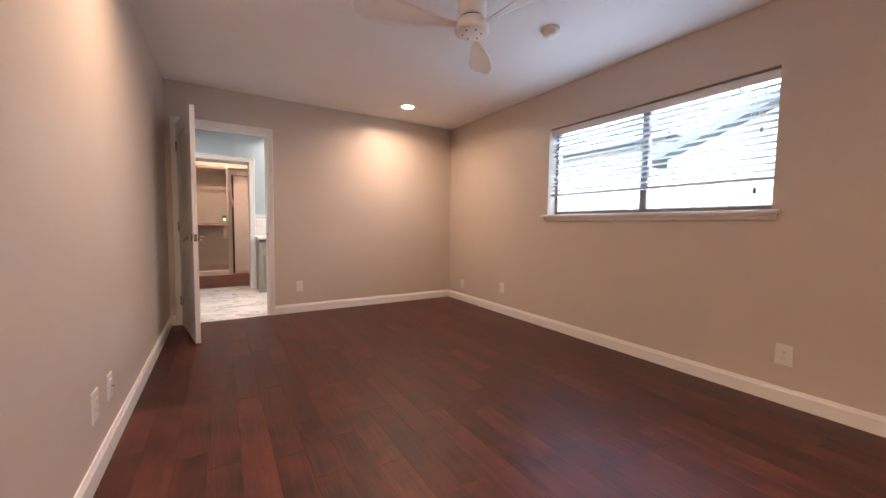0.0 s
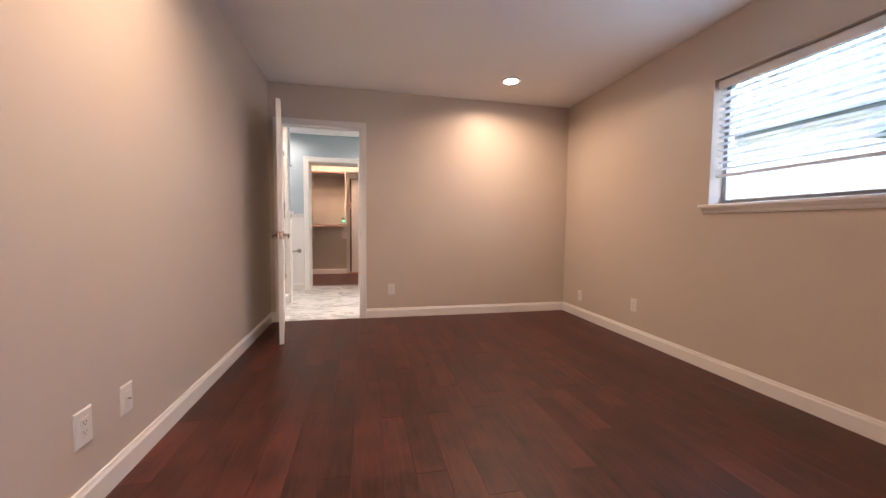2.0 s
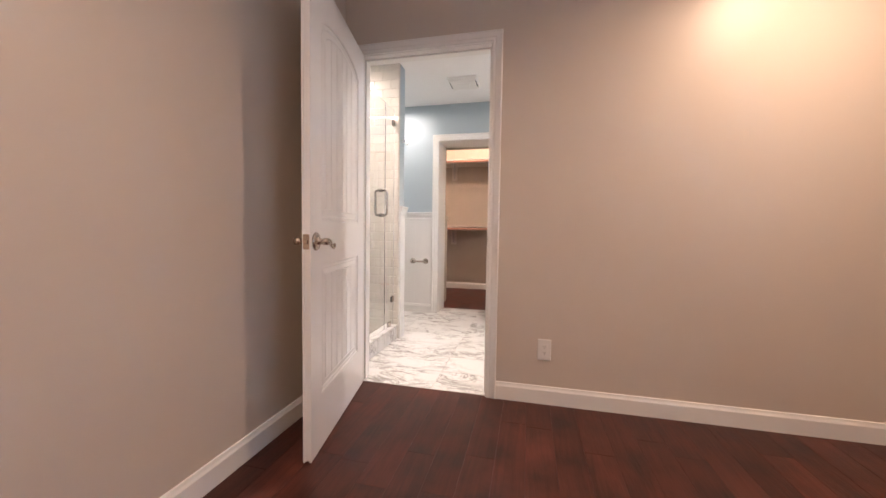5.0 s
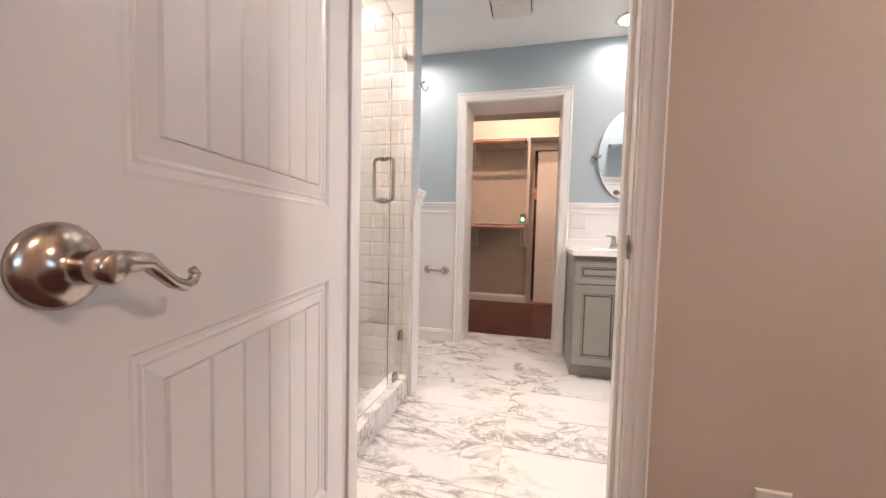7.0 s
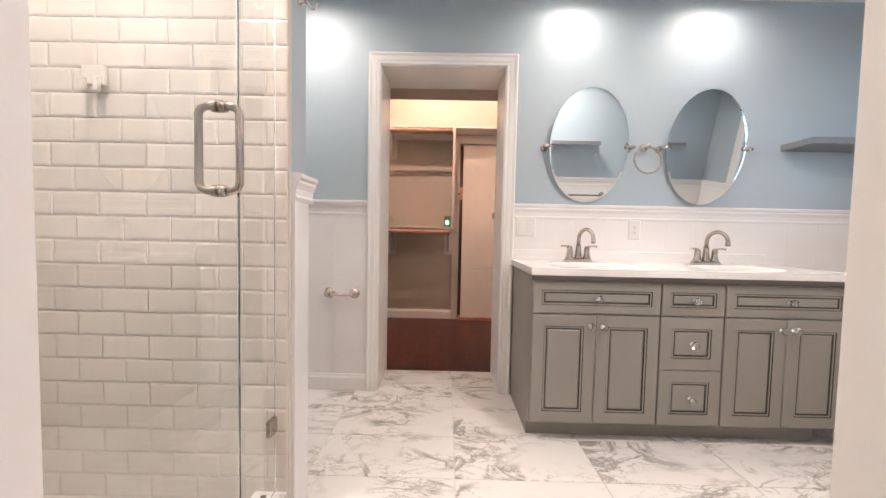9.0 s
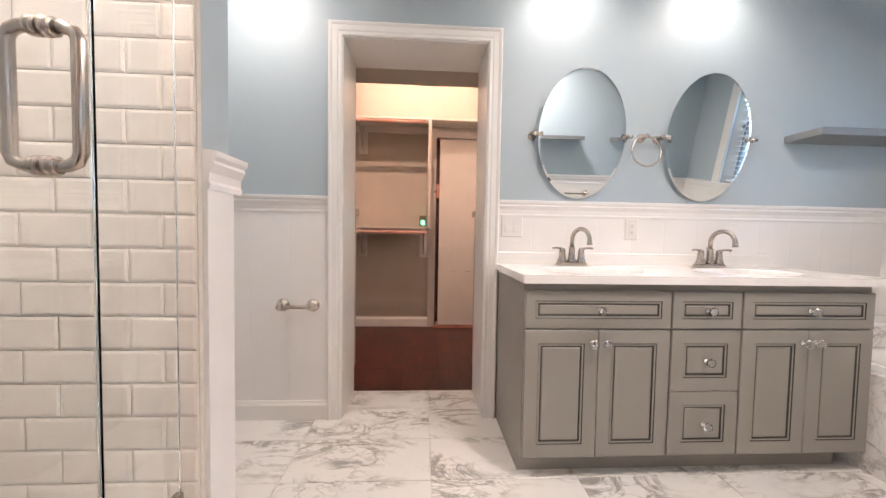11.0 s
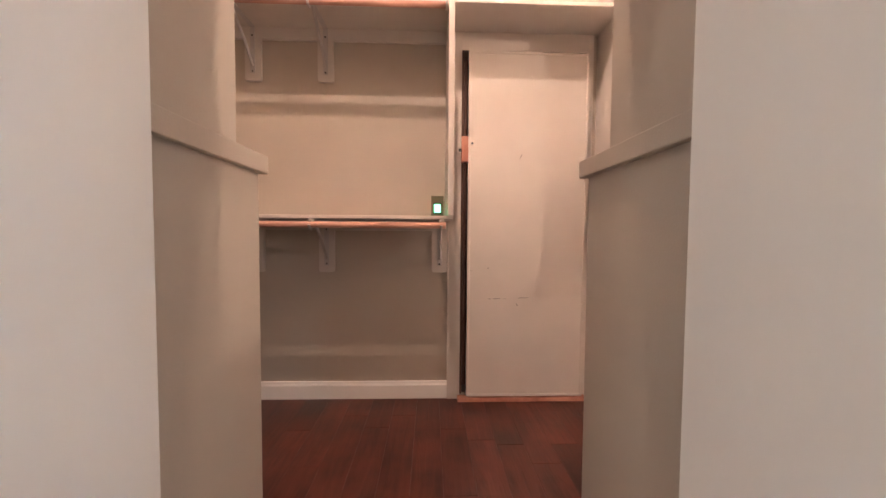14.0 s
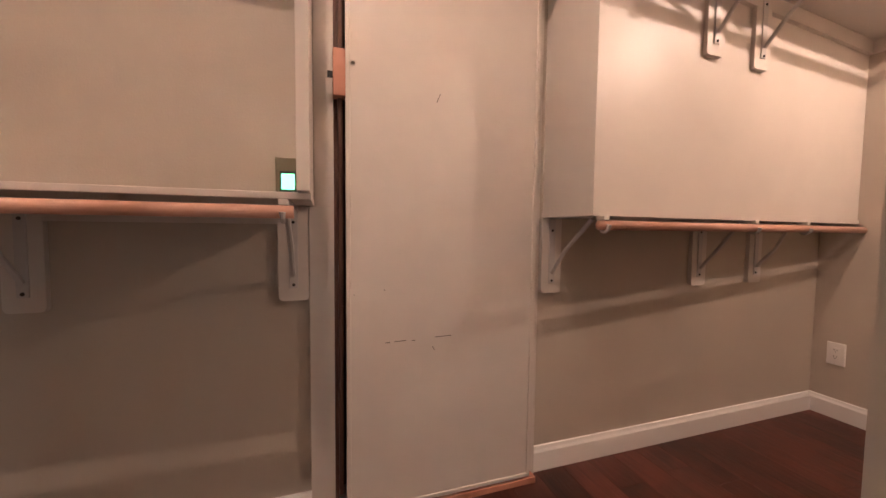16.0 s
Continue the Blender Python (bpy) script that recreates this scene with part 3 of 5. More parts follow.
# ceiling fan
FX, FY = 1.254, 1.52
fan = thing("ceiling_fan", "white three-blade ceiling fan mounted close to the ceiling", "ceiling fan", at=pose(FX, FY, 0))
part("canopy", lathe(bmesh.new(), [(0.070, 2.262), (0.078, 2.27), (0.082, 2.30), (0.080, 2.42), (0.088, 2.436), (0.088, 2.44)], 40), M_FAN, fan, smooth=True)
part("motor_gap", lathe(bmesh.new(), [(0.066, 2.252), (0.066, 2.264)], 32), M_SLOT, fan, "thin dark gap under the motor housing")
part("hub", lathe(bmesh.new(), [(0.0, 2.172), (0.085, 2.172), (0.098, 2.180), (0.102, 2.196), (0.098, 2.222), (0.082, 2.246), (0.074, 2.253)], 40), M_FAN, fan, smooth=True)
for k in range(6):
    a = radians(60 * k + 20)
    part("screw", lathe(bmesh.new(), [(0.005, 2.1700), (0.006, 2.1725)], 10, pose(0.055 * math.cos(a), 0.055 * math.sin(a), 0)), M_SLOT, fan, "dark screw head")


def fan_blade(angle):
    """One scooped blade: narrow at the root, broad past the middle, rounded and tilted."""
    bm = bmesh.new()
    rows = []
    n = 22
    for i in range(n + 1):
        f = i / n
        r = 0.085 + 0.60 * f
        w = 0.030 + 0.122 * math.sin(min(1.0, f * 1.25) * math.pi * 0.5) ** 1.6
        if f > 0.80:
            w *= math.sqrt(max(0.0, 1 - ((f - 0.80) / 0.205) ** 2))
        tilt = radians(20 - 6 * f)
        z = 2.212 + 0.018 * f
        up = []
        for j in range(7):
            s = (j / 6 - 0.5) * 2 * w * 0.62
            camber = 0.010 * (1 - (j / 3 - 1) ** 2)
            up.append((r, s * math.cos(tilt) - 0.02 * math.sin(f * 3.1), z + s * math.sin(tilt) + camber))
        rows.append(up)
    th_ = 0.007
    top = [[bm.verts.new(p) for p in r] for r in rows]
    bot = [[bm.verts.new((p[0], p[1], p[2] - th_)) for p in r] for r in rows]
    for g, flip in ((top, False), (bot, True)):
        for a, b in zip(g, g[1:]):
            for j in range(6):
                bm.faces.new((a[j], b[j], b[j + 1], a[j + 1]))
    for a, b, c, d in zip(top, top[1:], bot, bot[1:]):
        bm.faces.new((a[0], b[0], d[0], c[0]))
        bm.faces.new((a[6], b[6], d[6], c[6]))
    for g, h in ((top[0], bot[0]), (top[-1], bot[-1])):
        for j in range(6):
            bm.faces.new((g[j], g[j + 1], h[j + 1], h[j]))
    ob = part("blade", bm, M_FAN, fan, smooth=True)
    ob.matrix_basis = pose(0, 0, 0, 0, 0, angle)


for a in (48, 167, 287):
    fan_blade(a)

det = thing("smoke_detector", "round white smoke detector on the ceiling", "smoke detector", at=pose(1.99, 1.59, 0))
part("base_plate", lathe(bmesh.new(), [(0.066, 2.428), (0.068, 2.432), (0.068, 2.44)], 32), M_PLASTIC, det, smooth=True)
part("dome", lathe(bmesh.new(), [(0.020, 2.388), (0.040, 2.391), (0.050, 2.400), (0.060, 2.420), (0.062, 2.430)], 32), M_PLASTIC, det, smooth=True)
part("vent_slot", boxed(-0.012, 0.012, -0.047, -0.042, 2.396, 2.404), M_SLOT, det)


def wall_plate(name, label, category, m, kind="outlet", w=0.074, h=0.118, group=""):
    """A wall plate in its own frame: x along the wall, z up, -y out of the wall."""
    th = thing(name, label, category, group, at=m)
    bm = bmesh.new()
    loft(bm, [rect(-w / 2, w / 2, -h / 2, h / 2, 0, 0), rect(-w / 2, w / 2, -h / 2, h / 2, 0, -0.003), rect(-w / 2, w / 2, -h / 2, h / 2, 0.004, -0.006)], close_first=True)
    part("cover_plate", bm, M_PLASTIC, th)
    gangs = [0.0] if w < 0.1 else [-0.024, 0.024]
    for gx in gangs:
        part("insert", boxed(gx - 0.0165, gx + 0.0165, -0.0085, -0.0055, -0.033, 0.033, bevel=0.001), M_PLASTIC, th)
        if kind == "outlet":
            for dz in (-0.017, 0.017):
                for dx, hh in ((-0.006, 0.0045), (0.006, 0.0035)):
                    part("slot", boxed(gx + dx - 0.001, gx + dx + 0.001, -0.0088, -0.0084, dz - hh + 0.003, dz + hh + 0.003), M_SLOT, th)
                part("slot", boxed(gx - 0.002, gx + 0.002, -0.0088, -0.0084, dz - 0.0085, dz - 0.0045), M_SLOT, th)
        elif kind == "switch":
            part("rocker", boxed(gx - 0.0125, gx + 0.0125, -0.0110, -0.0085, -0.028, 0.004, bevel=0.001), M_PLASTIC, th)
        elif kind == "cable":
            part("jack", lathe(bmesh.new(), [(0.004, 0.0), (0.004, 0.010)], 10, pose(gx, -0.008, 0, 90)), M_NICKEL, th)
    return th


OUT = "white rectangular power outlet plate on the wall"
wall_plate("power_outlet", OUT, "outlet", pose(0.759, NY, 0.31), group="bedroom outlets")
wall_plate("power_outlet", OUT, "outlet", pose(EX, 3.05, 0.31, 0, 0, -90), group="bedroom outlets")
wall_plate("power_outlet", OUT, "outlet", pose(EX, 0.47, 0.30, 0, 0, -90), w=0.082, h=0.125, group="bedroom outlets")
wall_plate("cable_plate", "small white cable wall plate low on the wall", "wall plate", pose(EX, 3.89, 0.24, 0, 0, -90), kind="cable", w=0.07)
wall_plate("power_outlet", OUT, "outlet", pose(WX, 1.671, 0.304, 0, 0, 90), w=0.082, h=0.125, group="bedroom outlets")
wall_plate("cable_plate", "small white cable wall plate low on the wall", "wall plate", pose(WX, 1.901, 0.297, 0, 0, 90), kind="cable")

# ---- the open bedroom door ----
DW, DH, DT = 0.800, 2.015, 0.035
door = thing("door", "white painted two-panel door with plank grooves, standing open", "door", at=pose(-0.359, 4.212, 0.008, 0, 0, -79.0))
ST, CORE = 0.115, 0.0095
ZB0, ZB1, ZT0, ZT1, ARCH = 0.235, 0.815, 0.998, 1.815, 0.075
XA, XB = ST, DW - ST


def arch_z(x, base, rise):
    half = (XB - XA) / 2
    t = (x - (XA + XB) / 2) / half
    return base + rise * math.sqrt(max(0.0, 1 - t * t)) if rise else base


part("core", boxed(0.004, DW - 0.004, -CORE - 0.0, CORE, 0.004, DH - 0.004), M_DOOR, door)
for s in (-1, 1):
    ya, yb = s * CORE, s * DT / 2
    y0_, y1_ = min(ya, yb), max(ya, yb)
    part("stile", boxed(0, ST, y0_, y1_, 0, DH), M_DOOR, door)
    part("stile", boxed(DW - ST, DW, y0_, y1_, 0, DH), M_DOOR, door)
    part("bottom_rail", boxed(ST, DW - ST, y0_, y1_, 0, ZB0), M_DOOR, door)
    part("lock_rail", boxed(ST, DW - ST, y0_, y1_, ZB1, ZT0), M_DOOR, door)
    bm = bmesh.new()
    n = 20
    lower = [(XA + (XB - XA) * i / n, arch_z(XA + (XB - XA) * i / n, ZT1, ARCH)) for i in range(n + 1)]
    out_ = lower + [(XB, DH), (XA, DH)]
    loft(bm, [[(x, ya, z) for x, z in out_], [(x, yb, z) for x, z in out_]], close_first=True)
    part("top_rail", bm, M_DOOR, door)
    # sloped moulding and grooved planks
    for z0_, z1_, rise in ((ZB0, ZB1, 0.0), (ZT0, ZT1, ARCH)):
        def outline(d, y):
            xs = [XA + d + (XB - XA - 2 * d) * i / n for i in range(n + 1)]
            top_ = [(x, y, (z1_ - d) + (rise * math.sqrt(max(0.0, 1 - ((x - (XA + XB) / 2) / ((XB - XA) / 2 - d)) ** 2)) if rise else 0.0)) for x in xs]
            return [(XA + d, y, z0_ + d), (XB - d, y, z0_ + d)] + top_[::-1]
        bm = bmesh.new()
        yf = s * DT / 2
        loft(bm, [outline(0.000, yf - s * 0.0015), outline(0.006, yf - s * 0.0005), outline(0.010, yf - s * 0.0062), outline(0.018, yf - s * 0.0068), outline(0.022, yf - s * 0.0050), outline(0.028, yf - s * 0.0078), outline(0.050, yf - s * 0.0030), outline(0.055, yf - s * 0.0076)], close_last=False)
        part("panel_moulding", bm, M_DOOR, door)
        d = 0.054
        xs0, xs1, count = XA + d, XB - d, 6
        w = (xs1 - xs0) / count
        for i in range(count):
            a, b = xs0 + i * w, xs0 + (i + 1) * w
            hw = (XB - XA) / 2 - d
            def topz(x):
                return (z1_ - d) + (rise * math.sqrt(max(0.0, 1 - ((x - (XA + XB) / 2) / hw) ** 2)) if rise else 0.0)
            g = 0.0045
            xs = [a, a + g] + [a + g + (b - a - 2 * g) * k / 4 for k in range(1, 4)] + [b - g, b]
            ys = [yf - s * 0.0062] + [yf - s * 0.0028] * 5 + [yf - s * 0.0062]
            bm = bmesh.new()
            lo = [(x, y, z0_ + d) for x, y in zip(xs, ys)] + [(b, s * CORE, z0_ + d), (a, s * CORE, z0_ + d)]
            hi = [(x, y, topz(x)) for x, y in zip(xs, ys)] + [(b, s * CORE, topz(b)), (a, s * CORE, topz(a))]
            loft(bm, [lo, hi], close_first=True)
            part("plank", bm, M_DOOR, door)


def lever_handle(s):
    zc, xc = 0.912, DW - 0.052
    m = pose(xc, s * DT / 2, zc, -90 * s)
    h = part("door_handle", lathe(bmesh.new(), [(0.038, 0.0), (0.038, 0.004), (0.035, 0.008), (0.027, 0.012), (0.014, 0.014), (0.012, 0.030), (0.015, 0.034), (0.015, 0.052), (0.011, 0.056)], 28, m), M_NICKEL, door, "brushed nickel scrolled lever handle", smooth=True)
    y = s * (DT / 2 + 0.044)
    pts = [(xc + 0.004, y, zc), (xc - 0.020, y, zc + 0.003), (xc - 0.042, y, zc + 0.001), (xc - 0.055, y, zc - 0.010), (xc - 0.072, y, zc - 0.023), (xc - 0.088, y, zc - 0.029), (xc - 0.100, y, zc - 0.026), (xc - 0.105, y, zc - 0.018), (xc - 0.100, y, zc - 0.013)]
    part("lever", tube(bmesh.new(), pts, [0.010, 0.011, 0.009, 0.0075, 0.007, 0.0065, 0.006, 0.006, 0.005], 14), M_NICKEL, h, smooth=True)


lever_handle(1)
lever_handle(-1)
part("latch_plate", boxed(DW - 0.0005, DW + 0.0015, -0.0125, 0.0125, 0.912 - 0.03, 0.912 + 0.03), M_NICKEL, door, "nickel latch plate")
part("latch_bolt", boxed(DW + 0.001, DW + 0.011, -0.007, 0.007, 0.912 - 0.008, 0.912 + 0.008, bevel=0.002), M_NICKEL, door)
for z in (0.25, 1.0, 1.79):
    hg = part("hinge", boxed(-0.002, 0.001, -0.016, 0.016, z - 0.045, z + 0.045), M_NICKEL, door, "nickel butt hinge")
    part("knuckle", tube(bmesh.new(), [(-0.005, -0.022, z - 0.047), (-0.005, -0.022, z + 0.047)], 0.006, 10), M_NICKEL, hg, smooth=True)
st = thing("strike_plate", "nickel strike plate on the door jamb", "strike plate", at=pose(DX1, NY + 0.010, 0.925))
bm = bmesh.new()
for a, b, c, d in ((-0.014, 0.014, 0.010, 0.029), (-0.014, 0.014, -0.029, -0.010), (-0.014, -0.007, -0.010, 0.010), (0.007, 0.014, -0.010, 0.010)):
    box(bm, -0.0015, 0.0, a, b, c, d)
part("plate", bm, M_NICKEL, st)
part("bolt_hole", boxed(-0.0008, 0.0, -0.007, 0.007, -0.010, 0.010), M_SLOT, st)
part("lip", boxed(-0.003, 0.0, -0.0245, -0.0142, -0.016, 0.016, bevel=0.001), M_NICKEL, st)

# ---- bathroom: shower ----
GX = -0.515
curb = thing("shower_curb", "veined marble shower curb", "shower curb", kind="structure")
part("curb_front", boxed(-0.490, -0.478, BSY + 0.024, 5.196, 0, 0.112), M_MARBLE, curb)
part("curb_top", boxed(-0.585, -0.472, BSY + 0.024, 5.196, 0.112, 0.126, bevel=0.002), M_MARBLE, curb)
part("curb_back", boxed(-0.580, -0.4905, BSY + 0.024, 5.196, 0, 0.1115), M_MARBLE, curb)
structure("wall_shower_west", boxed(BWX, -1.50, BSY, 5.181, 0, BATH_CEIL), M_TGROUT)
structure("wall_shower_backing", boxed(-1.50, -0.470, 5.181, 5.1975, 0, BATH_CEIL), M_TGROUT)


def glass_panel(name, label, y0, y1, z0, z1):
    th = thing(name, label, "shower glass")
    p = part("pane", boxed(GX - 0.004, GX + 0.004, y0, y1, z0, z1), M_GLASS, th)
    p.visible_shadow = False
    return th


sd = glass_panel("shower_door", "frameless clear glass shower door with a steel pull handle", BSY + 0.04, 4.967, 0.132, 2.015)
for sx in (-1, 1):
    xo = GX + sx * 0.052
    pts = [(GX + sx * 0.006, 4.890, 1.090), (xo - sx * 0.020, 4.890, 1.090), (xo - sx * 0.006, 4.890, 1.096), (xo, 4.890, 1.108), (xo, 4.890, 1.274), (xo - sx * 0.006, 4.890, 1.286), (xo - sx * 0.020, 4.890, 1.292), (GX + sx * 0.006, 4.890, 1.292)]
    hd = part("pull_handle", tube(bmesh.new(), pts, 0.0095, 16), M_NICKEL, sd, "brushed steel tube pull handle", smooth=True)
    for z in (1.090, 1.292):
        part("collar", lathe(bmesh.new(), [(0.013, 0.004), (0.015, 0.006), (0.015, 0.010), (0.012, 0.012), (0.014, 0.014), (0.014, 0.019), (0.011, 0.021)], 18, pose(GX, 4.890, z, 0, 90 * sx)), M_NICKEL, hd, smooth=True)
for z in (0.36, 1.82):
    part("hinge", boxed(GX - 0.014, GX + 0.014, BSY + 0.010, BSY + 0.075, z - 0.045, z + 0.045, bevel=0.003), M_NICKEL, sd, "brushed steel glass hinge")
sp = glass_panel("shower_side_panel", "narrow fixed clear glass panel beside the shower door", 4.972, 5.172, 0.128, 2.015)
for z in (0.36, 1.90):
    part("wall_clip", boxed(GX - 0.011, GX + 0.011, 5.126, 5.172, z - 0.025, z + 0.025, bevel=0.002), M_NICKEL, sp, "brushed steel glass clip")
part("curb_clip", boxed(GX - 0.011, GX + 0.011, 5.050, 5.100, 0.1265, 0.170, bevel=0.002), M_NICKEL, sp, "brushed steel glass clip")
hk = thing("soap_hook", "white tiled wall hook inside the shower", "wall hook")
part("plate", boxed(-1.115, -1.045, 5.150, 5.1695, 1.44, 1.50, bevel=0.004), M_SUBWAY, hk)
for dx in (-0.022, 0.022):
    part("prong", boxed(-1.080 + dx - 0.009, -1.080 + dx + 0.009, 5.136, 5.152, 1.415, 1.46, bevel=0.004), M_SUBWAY, hk)
rh = thing("robe_hook", "chrome double robe hook on the blue wall end", "robe hook")
part("rosette", lathe(bmesh.new(), [(0.016, 0), (0.016, 0.004), (0.010, 0.008), (0.008, 0.020)], 18, pose(-0.470, 5.252, 1.765, 0, 90)), M_CHROME, rh, smooth=True)
part("hook", tube(bmesh.new(), [(-0.452, 5.252, 1.765), (-0.438, 5.252, 1.755), (-0.430, 5.252, 1.738), (-0.420, 5.252, 1.735), (-0.410, 5.252, 1.745), (-0.408, 5.252, 1.760)], 0.005, 12), M_CHROME, rh, smooth=True)
part("hook", tube(bmesh.new(), [(-0.452, 5.252, 1.770), (-0.436, 5.252, 1.785), (-0.423, 5.252, 1.790)], 0.005, 12), M_CHROME, rh, smooth=True)

# ---- bathroom: vanity ----
VX0, VX1, VF = 0.455, 1.952, 5.738
van = thing("vanity_cabinet", "grey painted double vanity with dark glazed panel lines", "vanity")
part("carcass", boxed(VX0, VX1, VF, BNY - 0.013, 0.090, 0.811), M_VANITY, van)
part("toe_kick", boxed(VX0 + 0.004, VX1 - 0.06, 5.795, BNY - 0.013, 0.0, 0.0895), M_VANITY, van)


def front(name, x0, x1, z0, z1):
    """A raised-panel front with glazed grooves."""
    bm = bmesh.new()
    fr = 0.040 if z1 - z0 < 0.2 else 0.055
    y = VF - 0.020
    rings = [rect(x0, x1, z0, z1, 0, VF - 0.001), rect(x0, x1, z0, z1, 0, y + 0.003), rect(x0, x1, z0, z1, 0.003, y), rect(x0, x1, z0, z1, fr, y), rect(x0, x1, z0, z1, fr + 0.003, y + 0.003),
             rect(x0, x1, z0, z1, fr + 0.010, y + 0.003), rect(x0, x1, z0, z1, fr + 0.013, y + 0.006), rect(x0, x1, z0, z1, fr + 0.017, y + 0.006), rect(x0, x1, z0, z1, fr + 0.020, y + 0.003)]
    loft(bm, rings, [0, 0, 0, 1, 0, 1, 1, 0], close_first=True)
    return part(name, bm, [M_VANITY, M_GLAZE], van)


def crystal_knob(parent, x, z):
    m = pose(x, VF - 0.020, z, 90)
    k = part("knob_stem", lathe(bmesh.new(), [(0.012, 0.0), (0.011, 0.005), (0.006, 0.008), (0.006, 0.014)], 14, m), M_CHROME, parent, smooth=True)
    k.name = "knob"
    bm = lathe(bmesh.new(), [(0.007, 0.0142), (0.015, 0.020), (0.019, 0.028), (0.016, 0.036), (0.008, 0.040)], 8, m)
    part("crystal", bm, M_CRYSTAL, parent, "clear faceted glass")


GAP = 0.0025
cols = ((0.459, 1.060), (1.066, 1.362), (1.368, 1.948))
for i, (a, b) in enumerate(cols):
    f = front("drawer_front", a, b, 0.628, 0.780)
    crystal_knob(f, (a + b) / 2, 0.704)
    if i == 1:
        for z0_, z1_ in ((0.369, 0.622), (0.098, 0.366)):
            f = front("drawer_front", a, b, z0_, z1_)
            crystal_knob(f, (a + b) / 2, (z0_ + z1_) / 2)
    else:
        mid = (a + b) / 2
        for x0_, x1_, kx in ((a, mid - 0.0015, mid - 0.028), (mid + 0.0015, b, mid + 0.028)):
            f = front("cabinet_door", x0_, x1_, 0.098, 0.622)
            crystal_knob(f, kx, 0.572)
top = thing("countertop", "white cultured marble vanity top with two basins", "countertop")
CT0, CT1 = 0.812, 0.845
SINKS = (0.815, 1.560)
bm = bmesh.new()
X0, X1, Y0, Y1 = 0.440, 1.990, 5.690, BNY - 0.014
n = 24
xm = (SINKS[0] + SINKS[1]) / 2
for (xa, xb), cx in zip(((X0, xm), (xm, X1)), SINKS):
    cy = 5.925
    outer, inner = [], []
    for k in range(n):
        a = 2 * math.pi * (k + 0.5) / n
        ca, sa = math.cos(a), math.sin(a)
        t = min((xb - cx) / ca if ca > 0 else (xa - cx) / ca, (Y1 - cy) / sa if sa > 0 else (Y0 - cy) / sa)
        outer.append((cx + ca * t, cy + sa * t))
        inner.append((cx + 0.235 * ca, cy + 0.165 * sa))
    corners = [(xa, Y0), (xb, Y0), (xb, Y1), (xa, Y1)]
    for c in corners:
        j = min(range(n), key=lambda k: (outer[k][0] - c[0]) ** 2 + (outer[k][1] - c[1]) ** 2)
        outer[j] = c
    rings = [[(x, y, CT1) for x, y in outer], [(x, y, CT1) for x, y in inner]]
    for sc_, dz in ((0.97, 0.006), (0.90, 0.035), (0.72, 0.085), (0.40, 0.115), (0.10, 0.120)):
        rings.append([(cx + (x - cx) * sc_, cy + (y - cy) * sc_, CT1 - dz) for x, y in inner])
    loft(bm, rings)
for q in ([(X0, Y0), (X1, Y0)], [(X1, Y0), (X1, Y1)], [(X0, Y1), (X0, Y0)]):
    bm.faces.new([bm.verts.new(p) for p in ((*q[0], CT0), (*q[1], CT0), (*q[1], CT1), (*q[0], CT1))])
part("slab", bm, M_COUNTER, top)
part("apron_under", boxed(X0 + 0.002, X1 - 0.002, Y0 + 0.002, Y0 + 0.03, CT0 - 0.0005, CT0 + 0.004), M_COUNTER, top)
part("backsplash", boxed(X0, X1 - 0.012, BNY - 0.034, BNY - 0.0125, CT1 - 0.001, 0.907, bevel=0.003), M_COUNTER, top)
for cx in SINKS:
    part("drain", lathe(bmesh.new(), [(0.024, 0), (0.024, 0.003), (0.018, 0.004)], 18, pose(cx, 5.925, CT1 - 0.119)), M_NICKEL, top, "nickel drain")


def faucet(x, y):
    th = thing("faucet", "brushed nickel two-handle arched basin faucet", "faucet", "vanity faucets", at=pose(x, y, CT1))
    bm = bmesh.new()
    loft(bm, [[(a * sx, b * sy, z) for a, b in ((-1, -0.7), (-0.9, -1), (0.9, -1), (1, -0.7), (1, 0.7), (0.9, 1), (-0.9, 1), (-1, 0.7))] for sx, sy, z in ((0.076, 0.028, 0), (0.076, 0.028, 0.012), (0.071, 0.024, 0.018), (0.066, 0.020, 0.020))], close_first=True)
    part("base_plate", bm, M_NICKEL, th)
    for s in (-1, 1):
        h = part("handle_post", lathe(bmesh.new(), [(0.025, 0.018), (0.024, 0.026), (0.019, 0.036), (0.015, 0.062), (0.018, 0.068), (0.014, 0.076), (0.015, 0.084), (0.009, 0.092)], 20, pose(s * 0.050, 0, 0)), M_NICKEL, th, smooth=True)
        part("handle_lever", tube(bmesh.new(), [(s * 0.046, 0, 0.086), (s * 0.062, -0.004, 0.090), (s * 0.085, -0.010, 0.093), (s * 0.104, -0.014, 0.090)], [0.007, 0.006, 0.005, 0.0065], 10), M_NICKEL, h, smooth=True)
    part("spout_body", lathe(bmesh.new(), [(0.024, 0.018), (0.022, 0.030), (0.017, 0.050), (0.015, 0.085), (0.0165, 0.092), (0.0135, 0.100)], 20), M_NICKEL, th, smooth=True)
    pts = [(0, 0, 0.095), (0, 0, 0.130)] + [(0.010 * (1 - math.cos(a)) * 2.2, -0.052 * (1 - math.cos(a)), 0.130 + 0.060 * math.sin(a)) for a in [radians(d) for d in range(15, 181, 15)]] + [(0.044, -0.106, 0.112)]
    part("spout", tube(bmesh.new(), pts, [0.0108] * (len(pts) - 2) + [0.0115, 0.0140], 14), M_NICKEL, th, smooth=True)
    part("lift_rod", tube(bmesh.new(), [(0, 0.020, 0.018), (0, 0.020, 0.095), (0, 0.020, 0.104)], [0.003, 0.003, 0.006], 8), M_NICKEL, th, smooth=True)


